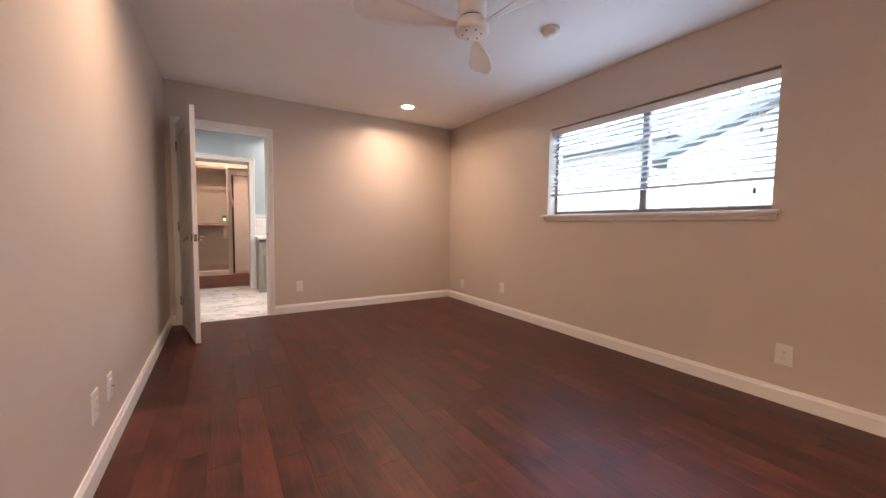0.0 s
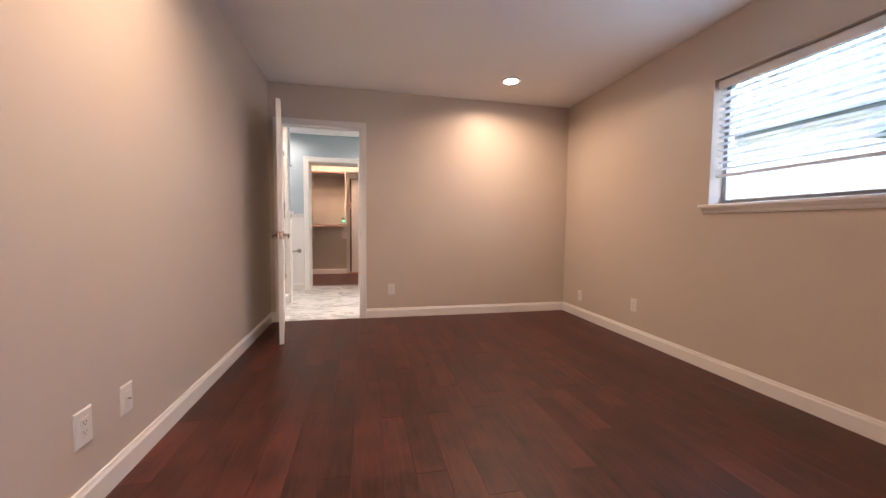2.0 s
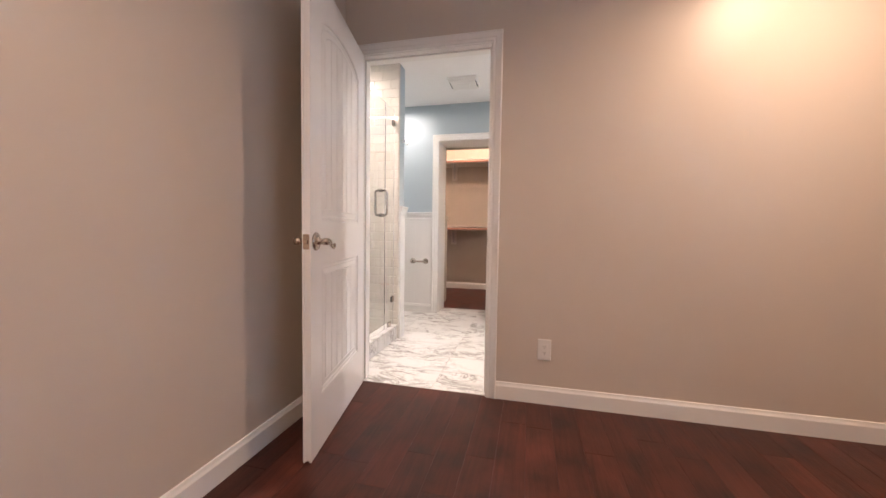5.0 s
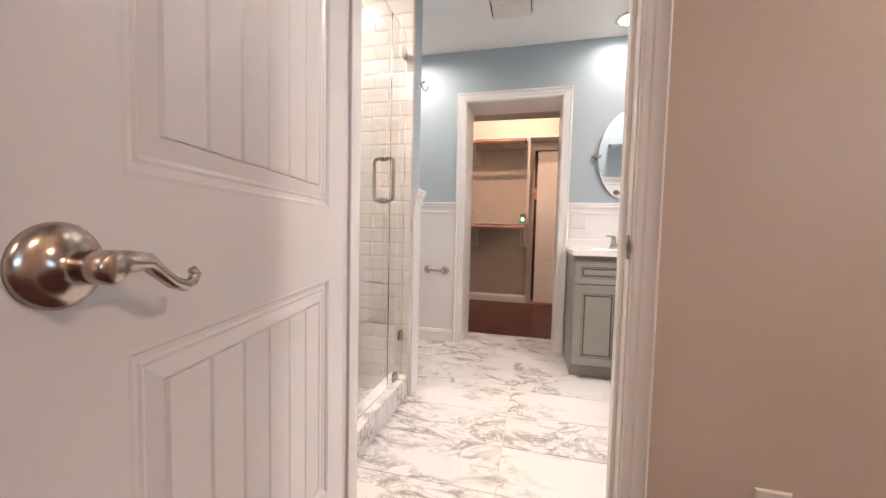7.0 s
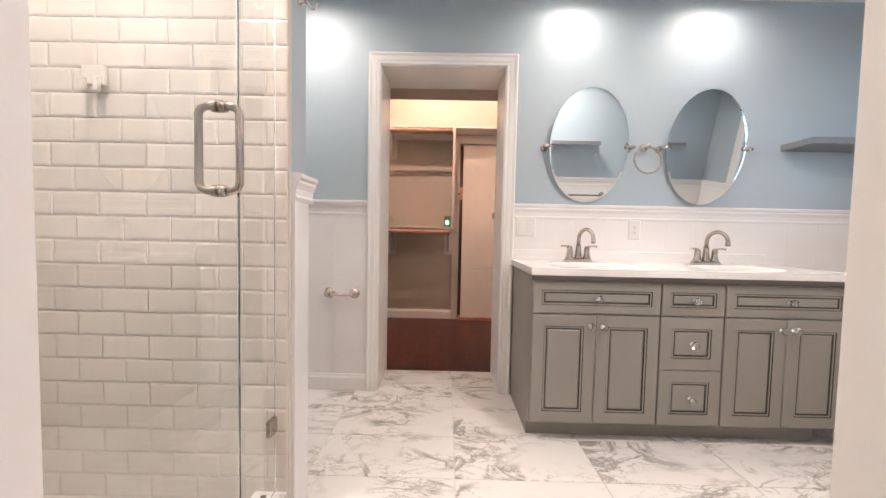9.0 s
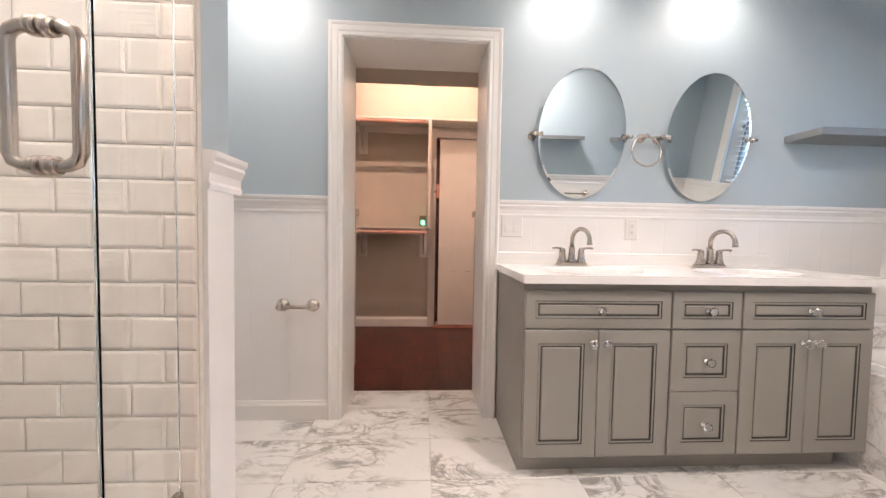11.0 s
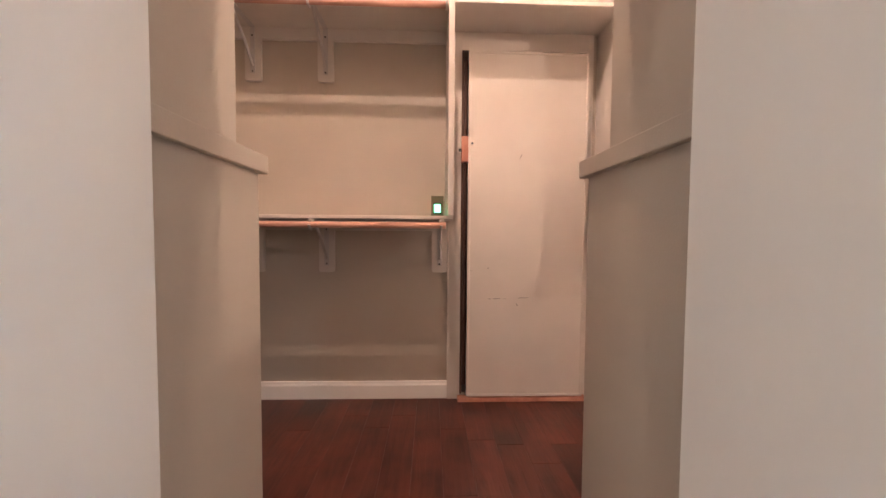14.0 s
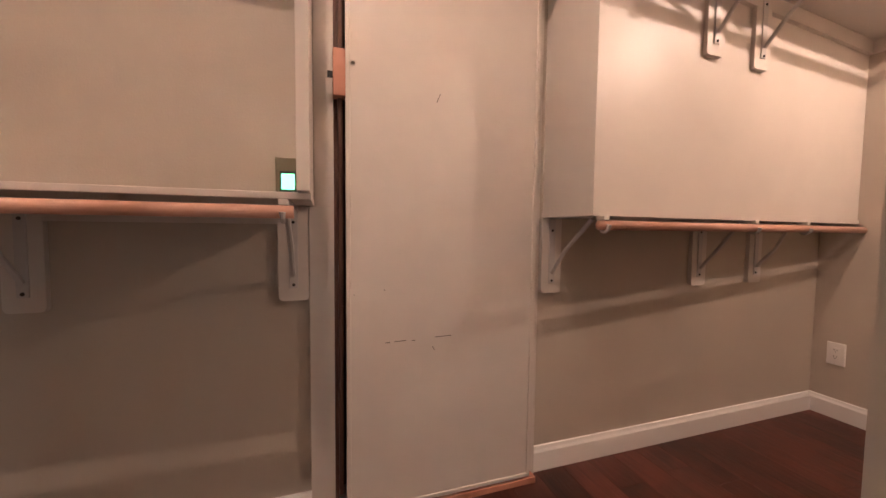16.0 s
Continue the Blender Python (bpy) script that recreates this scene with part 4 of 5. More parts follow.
for cx in SINKS:
    faucet(cx, 6.140)
wall_plate("light_switch", "white two-gang rocker switch plate above the vanity", "light switch", pose(0.524, BNY - 0.012, 1.046), "switch", 0.117, 0.117)
wall_plate("power_outlet", "white outlet plate on the wainscot above the vanity", "outlet", pose(1.187, BNY - 0.012, 1.040))


def pivot_mirror(cx, cz):
    th = thing("oval_mirror", "tall oval mirror held by brushed nickel pivot brackets", "mirror", "vanity mirrors")
    a, b, n = 0.234, 0.332, 64
    m = pose(cx, BNY - 0.058, cz, 7, 0, 0)

    def ell(k, y):
        return [tuple(m @ Vector(((a - k) * math.cos(2 * math.pi * i / n), y, (b - k) * math.sin(2 * math.pi * i / n)))) for i in range(n)]
    part("glass", loft(bmesh.new(), [ell(0, 0.004), ell(0, 0.0015), ell(0.010, 0.0009)], close_first=True), M_MIRROR, th, "silvered bevelled glass")
    for s in (-1, 1):
        x = cx + s * (a + 0.020)
        k = part("bracket", lathe(bmesh.new(), [(0.022, 0), (0.022, 0.004), (0.016, 0.008), (0.009, 0.012), (0.008, 0.045), (0.012, 0.050), (0.012, 0.064), (0.007, 0.068)], 18, pose(x, BNY, cz, 90)), M_NICKEL, th, "brushed nickel pivot bracket", smooth=True)
        part("clamp", tube(bmesh.new(), [(x + s * 0.016, BNY - 0.058, cz), (x, BNY - 0.058, cz), (x - s * 0.014, BNY - 0.058, cz), (x - s * 0.022, BNY - 0.058, cz), (x - s * 0.040, BNY - 0.058, cz)], [0.009, 0.007, 0.006, 0.010, 0.012], 12), M_NICKEL, k, smooth=True)


pivot_mirror(0.877, 1.530)
pivot_mirror(1.571, 1.531)
ring = thing("towel_ring", "brushed nickel towel ring between the mirrors", "towel ring")
part("post", lathe(bmesh.new(), [(0.024, 0), (0.024, 0.004), (0.018, 0.008), (0.010, 0.013), (0.009, 0.044), (0.014, 0.050), (0.010, 0.062)], 18, pose(1.228, BNY, 1.538, 90)), M_NICKEL, ring, smooth=True)
part("ring", tube(bmesh.new(), [(1.228 + 0.080 * math.sin(radians(d)), BNY - 0.050 - 0.008 * (1 - math.cos(radians(d))), 1.455 + 0.080 * math.cos(radians(d))) for d in range(0, 361, 12)], 0.0055, 10, caps=False), M_NICKEL, ring, smooth=True)


def bar_holder(name, label, category, x0, x1, y, z, s, r):
    th = thing(name, label, category)
    for x in (x0, x1):
        part("post", lathe(bmesh.new(), [(0.033, 0), (0.033, 0.004), (0.028, 0.006), (0.026, 0.010), (0.020, 0.013), (0.012, 0.020), (0.010, 0.034), (0.013, 0.044), (0.010, 0.050), (0.016, 0.056), (0.017, 0.064), (0.014, 0.071), (0.008, 0.075)], 20, pose(x, y, z, 90 * -s)), M_NICKEL, th, smooth=True)
    part("bar", tube(bmesh.new(), [(x0, y + s * 0.062, z), (x1, y + s * 0.062, z)], r, 14), M_NICKEL, th, smooth=True)


bar_holder("toilet_paper_holder", "brushed nickel toilet paper holder, empty, on the wainscot", "paper holder", -0.680, -0.524, BNY - 0.012, 0.612, -1, 0.010)
bar_holder("towel_bar", "long brushed nickel towel bar on the wainscot", "towel bar", 1.15, 1.76, BSY + 0.012, 1.000, 1, 0.009)
for x0_, x1_, y0_, y1_, lab in ((2.055, 2.660, BNY - 0.20, BNY, "grey painted floating shelf on the blue wall"), (1.02, 1.62, BSY, BSY + 0.16, "grey painted floating shelf on the blue wall"), (1.95, 2.50, BSY, BSY + 0.16, "grey painted floating shelf on the blue wall")):
    tagged(mesh_ob("floating_shelf", boxed(x0_, x1_, y0_, y1_, 1.535, 1.573, bevel=0.003), M_SHELFGREY), lab, "shelf")

# exhaust fan
ex = thing("exhaust_fan", "white ceiling exhaust fan with slotted sides", "exhaust fan", at=pose(0.005, 5.68, BATH_CEIL))
bm = bmesh.new()
loft(bm, [[(x * w, y * w2, z) for x, y in ((-1, -1), (1, -1), (1, 1), (-1, 1))] for w, w2, z in ((0.140, 0.135, 0), (0.138, 0.133, -0.010), (0.120, 0.115, -0.034), (0.085, 0.080, -0.040))], close_first=True)
part("cover", bm, M_PLASTIC, ex)
for k in range(7):
    for s in (-1, 1):
        part("slot", boxed(s * 0.124 - 0.004, s * 0.124 + 0.004, -0.075 + k * 0.022, -0.063 + k * 0.022, -0.0315, -0.0225), M_SLOT, ex)
part("light_panel", boxed(-0.06, 0.06, -0.055, 0.055, -0.043, -0.0395, bevel=0.001), M_PLASTIC, ex)

# toilet
toi = thing("toilet", "white porcelain toilet with closed lid beside the wainscot", "toilet")
TY = 5.92


def oval(cx, a, b, z, n=36, egg=0.0):
    return [(cx + a * math.cos(2 * math.pi * k / n) + (egg if math.cos(2 * math.pi * k / n) > 0 else 0), TY + b * math.sin(2 * math.pi * k / n), z) for k in range(n)]


part("bowl", loft(bmesh.new(), [oval(-1.20, 0.22, 0.11, 0.0), oval(-1.20, 0.21, 0.105, 0.06), oval(-1.19, 0.19, 0.10, 0.16), oval(-1.17, 0.22, 0.14, 0.28), oval(-1.155, 0.245, 0.175, 0.365), oval(-1.155, 0.25, 0.182, 0.395)], close_first=True), M_PORCELAIN, toi, smooth=True)
part("seat", loft(bmesh.new(), [oval(-1.150, 0.252, 0.186, 0.397), oval(-1.150, 0.256, 0.190, 0.406), oval(-1.150, 0.252, 0.186, 0.416)], close_first=True), M_PORCELAIN, toi)
part("lid", loft(bmesh.new(), [oval(-1.150, 0.248, 0.183, 0.420), oval(-1.150, 0.252, 0.187, 0.428), oval(-1.150, 0.240, 0.176, 0.438), oval(-1.150, 0.15, 0.11, 0.442)], close_first=True), M_PORCELAIN, toi)
part("tank", boxed(-1.63, -1.42, TY - 0.21, TY + 0.21, 0.39, 0.74, bevel=0.02), M_PORCELAIN, toi)
part("tank_lid", boxed(-1.64, -1.41, TY - 0.22, TY + 0.22, 0.742, 0.772, bevel=0.008), M_PORCELAIN, toi)
part("flush_lever", boxed(-1.418, -1.405, TY + 0.10, TY + 0.17, 0.685, 0.70, bevel=0.003), M_CHROME, toi)

# bathtub with marble surround
tub = thing("bathtub", "white drop-in bathtub with veined marble surround", "bathtub")
TX0, TX1, TY0, TY1 = 1.985, EX - 0.025, 4.42, 6.03
part("skirt", boxed(TX0 - 0.012, TX0, TY0, BNY - 0.014, 0.0, 0.418), M_MARBLE, tub)
bm = bmesh.new()


def rrect(i, z, n=6):
    x0_, x1_, y0_, y1_, r = TX0 + 0.03 + i, TX1 - 0.03 - i, TY0 + 0.05 + i, TY1 - i, 0.16
    pts = []
    for cx, cy, a0 in ((x1_ - r, y1_ - r, 0), (x0_ + r, y1_ - r, 90), (x0_ + r, y0_ + r, 180), (x1_ - r, y0_ + r, 270)):
        pts += [(cx + r * math.cos(radians(a0 + 90 * k / n)), cy + r * math.sin(radians(a0 + 90 * k / n)), z) for k in range(n + 1)]
    return pts


loft(bm, [rrect(0.0, 0.432), rrect(0.004, 0.452), rrect(0.02, 0.458), rrect(0.07, 0.455), rrect(0.085, 0.435), rrect(0.11, 0.25), rrect(0.16, 0.12)])
part("basin", bm, M_PORCELAIN, tub, smooth=True)
bm = bmesh.new()
for b in ((TX0 - 0.014, TX0 + 0.1, TY0, TY1), (TX1 - 0.1, TX1, TY0, TY1), (TX0 + 0.1, TX1 - 0.1, TY0, TY0 + 0.12), (TX0 + 0.1, TX1 - 0.1, TY1 - 0.07, TY1)):
    box(bm, b[0], b[1], b[2], b[3], 0.4185, 0.4325)
part("deck", bm, M_MARBLE, tub)
part("ledge_riser", boxed(TX0 - 0.012, TX1, TY1 + 0.002, TY1 + 0.014, 0.4335, 0.556), M_MARBLE, tub)
part("ledge", boxed(TX0 - 0.014, TX1, TY1, BNY - 0.014, 0.557, 0.575, bevel=0.003), M_COUNTER, tub)
tf = thing("tub_faucet", "chrome deck-mounted tub spout with lever handle", "faucet", at=pose(2.16, 6.12, 0.575))
part("spout", tube(bmesh.new(), [(-0.05, 0, 0.0), (-0.05, 0, 0.07), (-0.035, -0.01, 0.12), (0.0, -0.03, 0.150), (0.05, -0.055, 0.150), (0.10, -0.08, 0.120), (0.12, -0.09, 0.095)], [0.026, 0.022, 0.020, 0.019, 0.018, 0.017, 0.018], 14), M_CHROME, tf, smooth=True)
hb = part("handle_base", lathe(bmesh.new(), [(0.034, 0), (0.030, 0.010), (0.020, 0.045), (0.012, 0.075)], 18, pose(0.14, -0.02, 0)), M_CHROME, tf, smooth=True)
part("handle_lever", tube(bmesh.new(), [(0.14, -0.02, 0.070), (0.17, -0.03, 0.085), (0.22, -0.04, 0.082)], [0.012, 0.010, 0.008], 10), M_CHROME, hb, smooth=True)


# ---- closet ----
def shelf_bracket(x, y, z, reach, label="white wall bracket with steel brace under a closet shelf", group="closet shelf brackets"):
    """Mounting board, L-leg, brace and rod hook; the wall face is y, the shelf underside z."""
    th = thing("shelf_bracket", label, "bracket", group, at=pose(x, y, z))
    bm = bmesh.new()
    w, h = 0.044, 0.295
    out_ = [(-w, -h + 0.012), (-w + 0.004, -h + 0.003), (-w + 0.012, -h), (w - 0.012, -h), (w - 0.004, -h + 0.003), (w, -h + 0.012), (w, -0.002), (-w, -0.002)]
    loft(bm, [[(a, 0.0, b) for a, b in out_], [(a, -0.018, b) for a, b in out_]], close_first=True)
    part("mounting_board", bm, M_SHELF, th, "white painted board")
    part("wall_leg", boxed(-0.013, 0.013, -0.023, -0.0185, -0.255, -0.004, bevel=0.001), M_STEEL, th)
    part("shelf_leg", boxed(-0.013, 0.013, -reach, -0.0185, -0.0045, -0.0005, bevel=0.001), M_STEEL, th)
    part("brace", tube(bmesh.new(), [(0, -0.024, -0.215), (0, -0.10, -0.125), (0, -reach + 0.03, -0.010)], 0.0075, 8), M_STEEL, th)
    part("rod_hook", tube(bmesh.new(), [(0, -reach + 0.006, -0.004), (0, -reach - 0.003, -0.020), (0, -reach - 0.004, -0.038), (0, -reach - 0.013, -0.051), (0, -reach - 0.028, -0.053), (0, -reach - 0.042, -0.044), (0, -reach - 0.046, -0.030)], [0.006, 0.006, 0.005, 0.005, 0.005, 0.006, 0.008], 8), M_STEEL, th, "grey steel hook holding the rod")
    part("rod_clip", boxed(-0.011, 0.011, -reach - 0.036, -reach + 0.004, -0.0142, -0.0006, bevel=0.002), M_SHELF, th, "small white clip over the rod")
    for z_ in (-0.245, -0.05):
        part("screw", lathe(bmesh.new(), [(0.005, 0), (0.004, 0.003)], 8, pose(0, -0.023, z_, 90)), M_SLOT, th)


def closet_rod(x0, x1, y, z):
    th = thing("closet_rod", "round reddish wooden clothes rod below the shelf", "clothes rod", "closet rods")
    part("rod", tube(bmesh.new(), [(x0, y, z), (x1, y, z)], 0.0155, 16), M_ROD, th, smooth=True)
    return th


SD = 0.28
LOW_T, UP_T = 1.058, 2.128
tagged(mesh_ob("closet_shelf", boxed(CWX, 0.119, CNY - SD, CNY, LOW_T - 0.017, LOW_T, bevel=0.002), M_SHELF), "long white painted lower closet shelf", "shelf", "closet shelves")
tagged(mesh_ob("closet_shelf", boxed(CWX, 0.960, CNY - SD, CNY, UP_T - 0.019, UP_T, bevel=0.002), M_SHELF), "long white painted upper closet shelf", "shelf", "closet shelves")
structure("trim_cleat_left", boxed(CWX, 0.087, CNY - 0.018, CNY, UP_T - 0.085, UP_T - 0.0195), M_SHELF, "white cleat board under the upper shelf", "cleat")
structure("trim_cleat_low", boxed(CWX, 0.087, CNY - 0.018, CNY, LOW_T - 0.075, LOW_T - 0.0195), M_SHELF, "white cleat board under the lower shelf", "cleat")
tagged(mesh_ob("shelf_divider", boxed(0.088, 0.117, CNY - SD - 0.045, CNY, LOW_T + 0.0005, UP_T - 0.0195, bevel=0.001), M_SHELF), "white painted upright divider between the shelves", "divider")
for x in (-1.385, -0.983, -0.588, 0.057):
    shelf_bracket(x, CNY, LOW_T - 0.019, SD - 0.01)
for x in (-1.39, -0.988, -0.588):
    shelf_bracket(x, CNY, UP_T - 0.019, SD - 0.01)
closet_rod(CWX + 0.002, 0.080, CNY - SD - 0.022, LOW_T - 0.049)
closet_rod(CWX + 0.002, 0.086, CNY - SD - 0.022, UP_T - 0.049)
part("rod_socket", lathe(bmesh.new(), [(0.030, 0.0), (0.030, 0.004), (0.024, 0.006), (0.022, 0.016)], 18, pose(0.0878, CNY - SD - 0.022, UP_T - 0.049, 0, -90)), M_SHELF, thing("rod_end_socket", "round rod end socket on the divider", "rod socket"), smooth=True)

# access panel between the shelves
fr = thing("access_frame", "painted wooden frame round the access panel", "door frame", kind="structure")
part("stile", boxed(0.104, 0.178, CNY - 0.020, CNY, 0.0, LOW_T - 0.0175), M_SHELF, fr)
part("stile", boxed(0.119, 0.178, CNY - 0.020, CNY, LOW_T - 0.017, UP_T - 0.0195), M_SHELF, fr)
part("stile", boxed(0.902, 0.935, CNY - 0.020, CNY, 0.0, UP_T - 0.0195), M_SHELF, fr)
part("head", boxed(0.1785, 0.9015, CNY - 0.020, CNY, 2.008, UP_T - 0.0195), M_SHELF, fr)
part("sill", boxed(0.165, 0.915, CNY - 0.068, CNY - 0.0205, 0.0, 0.024, bevel=0.002), M_PINK, fr, "raw reddish wood sill strip")
part("lining", boxed(0.1785, 0.190, CNY - 0.0195, CNY + 0.099, 0.031, 2.006), M_CAVITY, fr, "unpainted wood lining, coloured dark as the gap's shade")
part("edge_batten", boxed(0.1905, 0.204, CNY - 0.050, CNY + 0.02, 0.10, 1.93, bevel=0.002), M_CAVITY, fr, "wood edge strip, coloured dark as the gap's shade")
ap = thing("access_panel", "white painted flat access panel, scuffed, standing slightly ajar", "access door")
bm = bmesh.new()
yf, yb = CNY - 0.068, CNY - 0.030
out_ = [(0.213, 0.034), (0.886, 0.034), (0.893, 1.980), (0.213, 1.984)]
cxm, czm = 0.58, 1.02
inn = [(x + (0.012 if x < cxm else -0.012), z + (0.012 if z < czm else -0.012)) for x, z in out_]
loft(bm, [[(x, yb, z) for x, z in out_], [(x, yf, z) for x, z in out_], [(x, yf, z) for x, z in inn], [(x, yf + 0.003, z) for x, z in [(a + (0.002 if a < cxm else -0.002), b + (0.002 if b < czm else -0.002)) for a, b in inn]]], close_first=True)
part("slab", bm, M_SHELF, ap)
part("latch_block", boxed(0.176, 0.2125, CNY - 0.074, CNY - 0.034, 1.372, 1.512, bevel=0.002), M_PINK, ap, "raw reddish wood latch block")
part("latch_pin", boxed(0.160, 0.176, CNY - 0.062, CNY - 0.050, 1.430, 1.446), M_SLOT, ap)
part("screw", lathe(bmesh.new(), [(0.008, 0), (0.006, 0.005)], 10, pose(0.235, yf + 0.002, 1.475, 90)), M_CHROME, ap, "bright screw head")
for x0_, x1_, z_, tilt in ((0.335, 0.352, 0.598, 1.5), (0.365, 0.405, 0.600, 0.5), (0.425, 0.436, 0.598, 4), (0.505, 0.565, 0.604, 1.0), (0.497, 0.512, 0.572, -60), (0.235, 0.239, 0.76, 20), (0.330, 0.336, 0.775, -30), (0.505, 0.535, 1.39, 68)):
    b = boxed(0, x1_ - x0_, -0.0006, 0.0, -0.0011, 0.0011)
    sc_ = part("scuff", b, M_GLAZE, ap, "thin dark scuff mark")
    sc_.matrix_basis = pose(x0_, yf + 0.003, z_, 0, -tilt, 0)
part("edge_strip", boxed(0.897, 0.912, CNY - 0.044, CNY - 0.0205, 0.031, 0.860, bevel=0.002), M_SHELF, fr, "narrow painted strip")

# boxed-out wall with shelves on the east side
def slant(x, off=0.0):
    return 7.907 + (x - 0.968) * 0.075 - off


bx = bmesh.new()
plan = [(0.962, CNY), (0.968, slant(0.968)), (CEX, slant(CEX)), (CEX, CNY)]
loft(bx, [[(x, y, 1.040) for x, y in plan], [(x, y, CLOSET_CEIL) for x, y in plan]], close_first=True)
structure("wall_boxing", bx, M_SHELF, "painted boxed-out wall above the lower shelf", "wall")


bx = bmesh.new()
plan = [(0.958, CNY), (0.962, slant(0.962, 0.006)), (CEX, slant(CEX, 0.006)), (CEX, CNY)]
loft(bx, [[(x, y, 1.021) for x, y in plan], [(x, y, 1.0395) for x, y in plan]], close_first=True)
tagged(mesh_ob("closet_shelf", bx, M_SHELF), "white painted lower shelf under the boxed-out wall", "shelf", "closet shelves")
bx = bmesh.new()
plan = [(0.970, slant(0.970)), (0.970, slant(0.970, 0.28)), (CEX, slant(CEX, 0.28)), (CEX, slant(CEX))]
loft(bx, [[(x, y, 1.908) for x, y in plan], [(x, y, 1.927) for x, y in plan]], close_first=True)
tagged(mesh_ob("closet_shelf", bx, M_SHELF), "white painted upper shelf on the boxed-out wall", "shelf", "closet shelves")
bx = bmesh.new()
plan = [(0.97, slant(0.97, 0.0005)), (0.97, slant(0.97, 0.018)), (CEX, slant(CEX, 0.018)), (CEX, slant(CEX, 0.0005))]
loft(bx, [[(x, y, 1.845) for x, y in plan], [(x, y, 1.9075) for x, y in plan]], close_first=True)
structure("trim_cleat_right", bx, M_SHELF, "white cleat board under the upper shelf", "cleat")
structure("trim_cleat_end", boxed(CEX - 0.018, CEX, CSY, slant(CEX, 0.02), 1.845, 1.9075), M_SHELF, "white cleat board on the end wall", "cleat")
for x in (0.994, 1.789, 2.169):
    shelf_bracket(x, CNY, 1.021, CNY - slant(x))
for x in (1.505, 1.790):
    shelf_bracket(x, slant(x, 0.001), 1.908, 0.27)
rod = closet_rod(0, CEX - 0.974, 0, 0)
rod.matrix_world = pose(0.972, slant(0.972, 0.025), 0.990, 0, 0, math.degrees(math.atan(0.075)))
rod = closet_rod(0, CEX - 0.974, 0, 0)
rod.matrix_world = pose(0.972, slant(0.972, 0.297), 1.877, 0, 0, math.degrees(math.atan(0.075)))
wall_plate("power_outlet", "white outlet plate low on the closet wall", "outlet", pose(CEX, 8.08, 0.340, 0, 0, -90))

# lit switch
sw = thing("lit_switch", "brass switch plate with a glowing green rocker", "light switch", at=pose(0.043, CNY, 1.130))
part("plate", boxed(-0.036, 0.036, -0.005, 0, -0.058, 0.058, bevel=0.002), M_BRASS, sw)
part("rocker_frame", boxed(-0.024, 0.024, -0.009, -0.005, -0.048, 0.016, bevel=0.002), M_SLOT, sw)
part("rocker", boxed(-0.019, 0.019, -0.012, -0.0085, -0.040, 0.008, bevel=0.003), M_GREENLIT, sw, "glowing green rocker")

# air vent
ve = thing("air_vent", "white metal wall vent with louvres in two sections", "air vent", at=pose(0.114, CNY, 2.628))
bm = bmesh.new()
for a, b, c, d in ((-0.171, -0.150, -0.083, 0.083), (0.150, 0.171, -0.083, 0.083), (-0.150, 0.150, -0.083, -0.064), (-0.150, 0.150, 0.064, 0.083), (-0.008, 0.008, -0.064, 0.064)):
    box(bm, a, b, -0.008, 0.0, c, d)
part("frame", bm, M_SHELF, ve)
part("backing", boxed(-0.150, 0.150, -0.0015, -0.0005, -0.064, 0.064), M_SLOT, ve)
for k in range(12):
    for a, b in ((-0.149, -0.009), (0.009, 0.149)):
        o = part("slat", boxed(a, b, -0.0025, 0.0025, -0.0008, 0.0008), M_SHELF, ve)
        o.matrix_basis = pose(0, -0.004, -0.058 + k * 0.0105, 35)

# closet ceiling lamp
cl = thing("closet_lamp", "bare warm bulb in a white ceiling lampholder", "ceiling light", at=pose(0.011, 7.085, CLOSET_CEIL))
part("lampholder", lathe(bmesh.new(), [(0.022, -0.062), (0.028, -0.058), (0.032, -0.030), (0.060, -0.018), (0.062, 0.0)], 24), M_PORCELAIN, cl, smooth=True)
bl_ = part("bulb", lathe(bmesh.new(), [(0.004, -0.190), (0.020, -0.186), (0.029, -0.165), (0.028, -0.140), (0.016, -0.085), (0.014, -0.060)], 20), M_BULB, cl, "glowing bulb", smooth=True)
bl_.visible_shadow = False

wl = thing("wall_lamp", "bare warm bulb in a white wall lampholder", "wall light", at=pose(2.278, CSY, 2.23, -90))
part("lampholder", lathe(bmesh.new(), [(0.022, 0.062), (0.028, 0.058), (0.032, 0.030), (0.060, 0.018), (0.062, 0.0)], 24), M_PORCELAIN, wl, smooth=True)
bl_ = part("bulb", lathe(bmesh.new(), [(0.004, 0.190), (0.020, 0.186), (0.029, 0.165), (0.028, 0.140), (0.016, 0.085), (0.014, 0.060)], 20), M_BULB, wl, "glowing bulb", smooth=True)
bl_.visible_shadow = False

# ---- outside ----
structure("ground", boxed(3.04, 60, -40, 50, -0.35, -0.25), M_GRASS, "rough lawn outside the windows", "ground")
fence = thing("fence", "pale weathered wooden picket fence beyond the window", "fence")
pk = bmesh.new()
loft(pk, [[(-0.009, -0.070, 0), (0.009, -0.070, 0), (0.009, 0.070, 0), (-0.009, 0.070, 0)], [(-0.009, -0.070, 1.76), (0.009, -0.070, 1.76), (0.009, 0.070, 1.76), (-0.009, 0.070, 1.76)], [(-0.009, -0.040, 1.80), (0.009, -0.040, 1.80), (0.009, 0.040, 1.80), (-0.009, 0.040, 1.80)]], close_first=True)
first = part("picket", pk, M_FENCE, fence)
for i in range(150):
    o = first if i == 0 else new("picket", first.data)
    o.parent = fence
    o.matrix_basis = pose(5.4, -6.0 + i * 0.150, -0.25 + 0.03 * math.sin(i * 2.7))
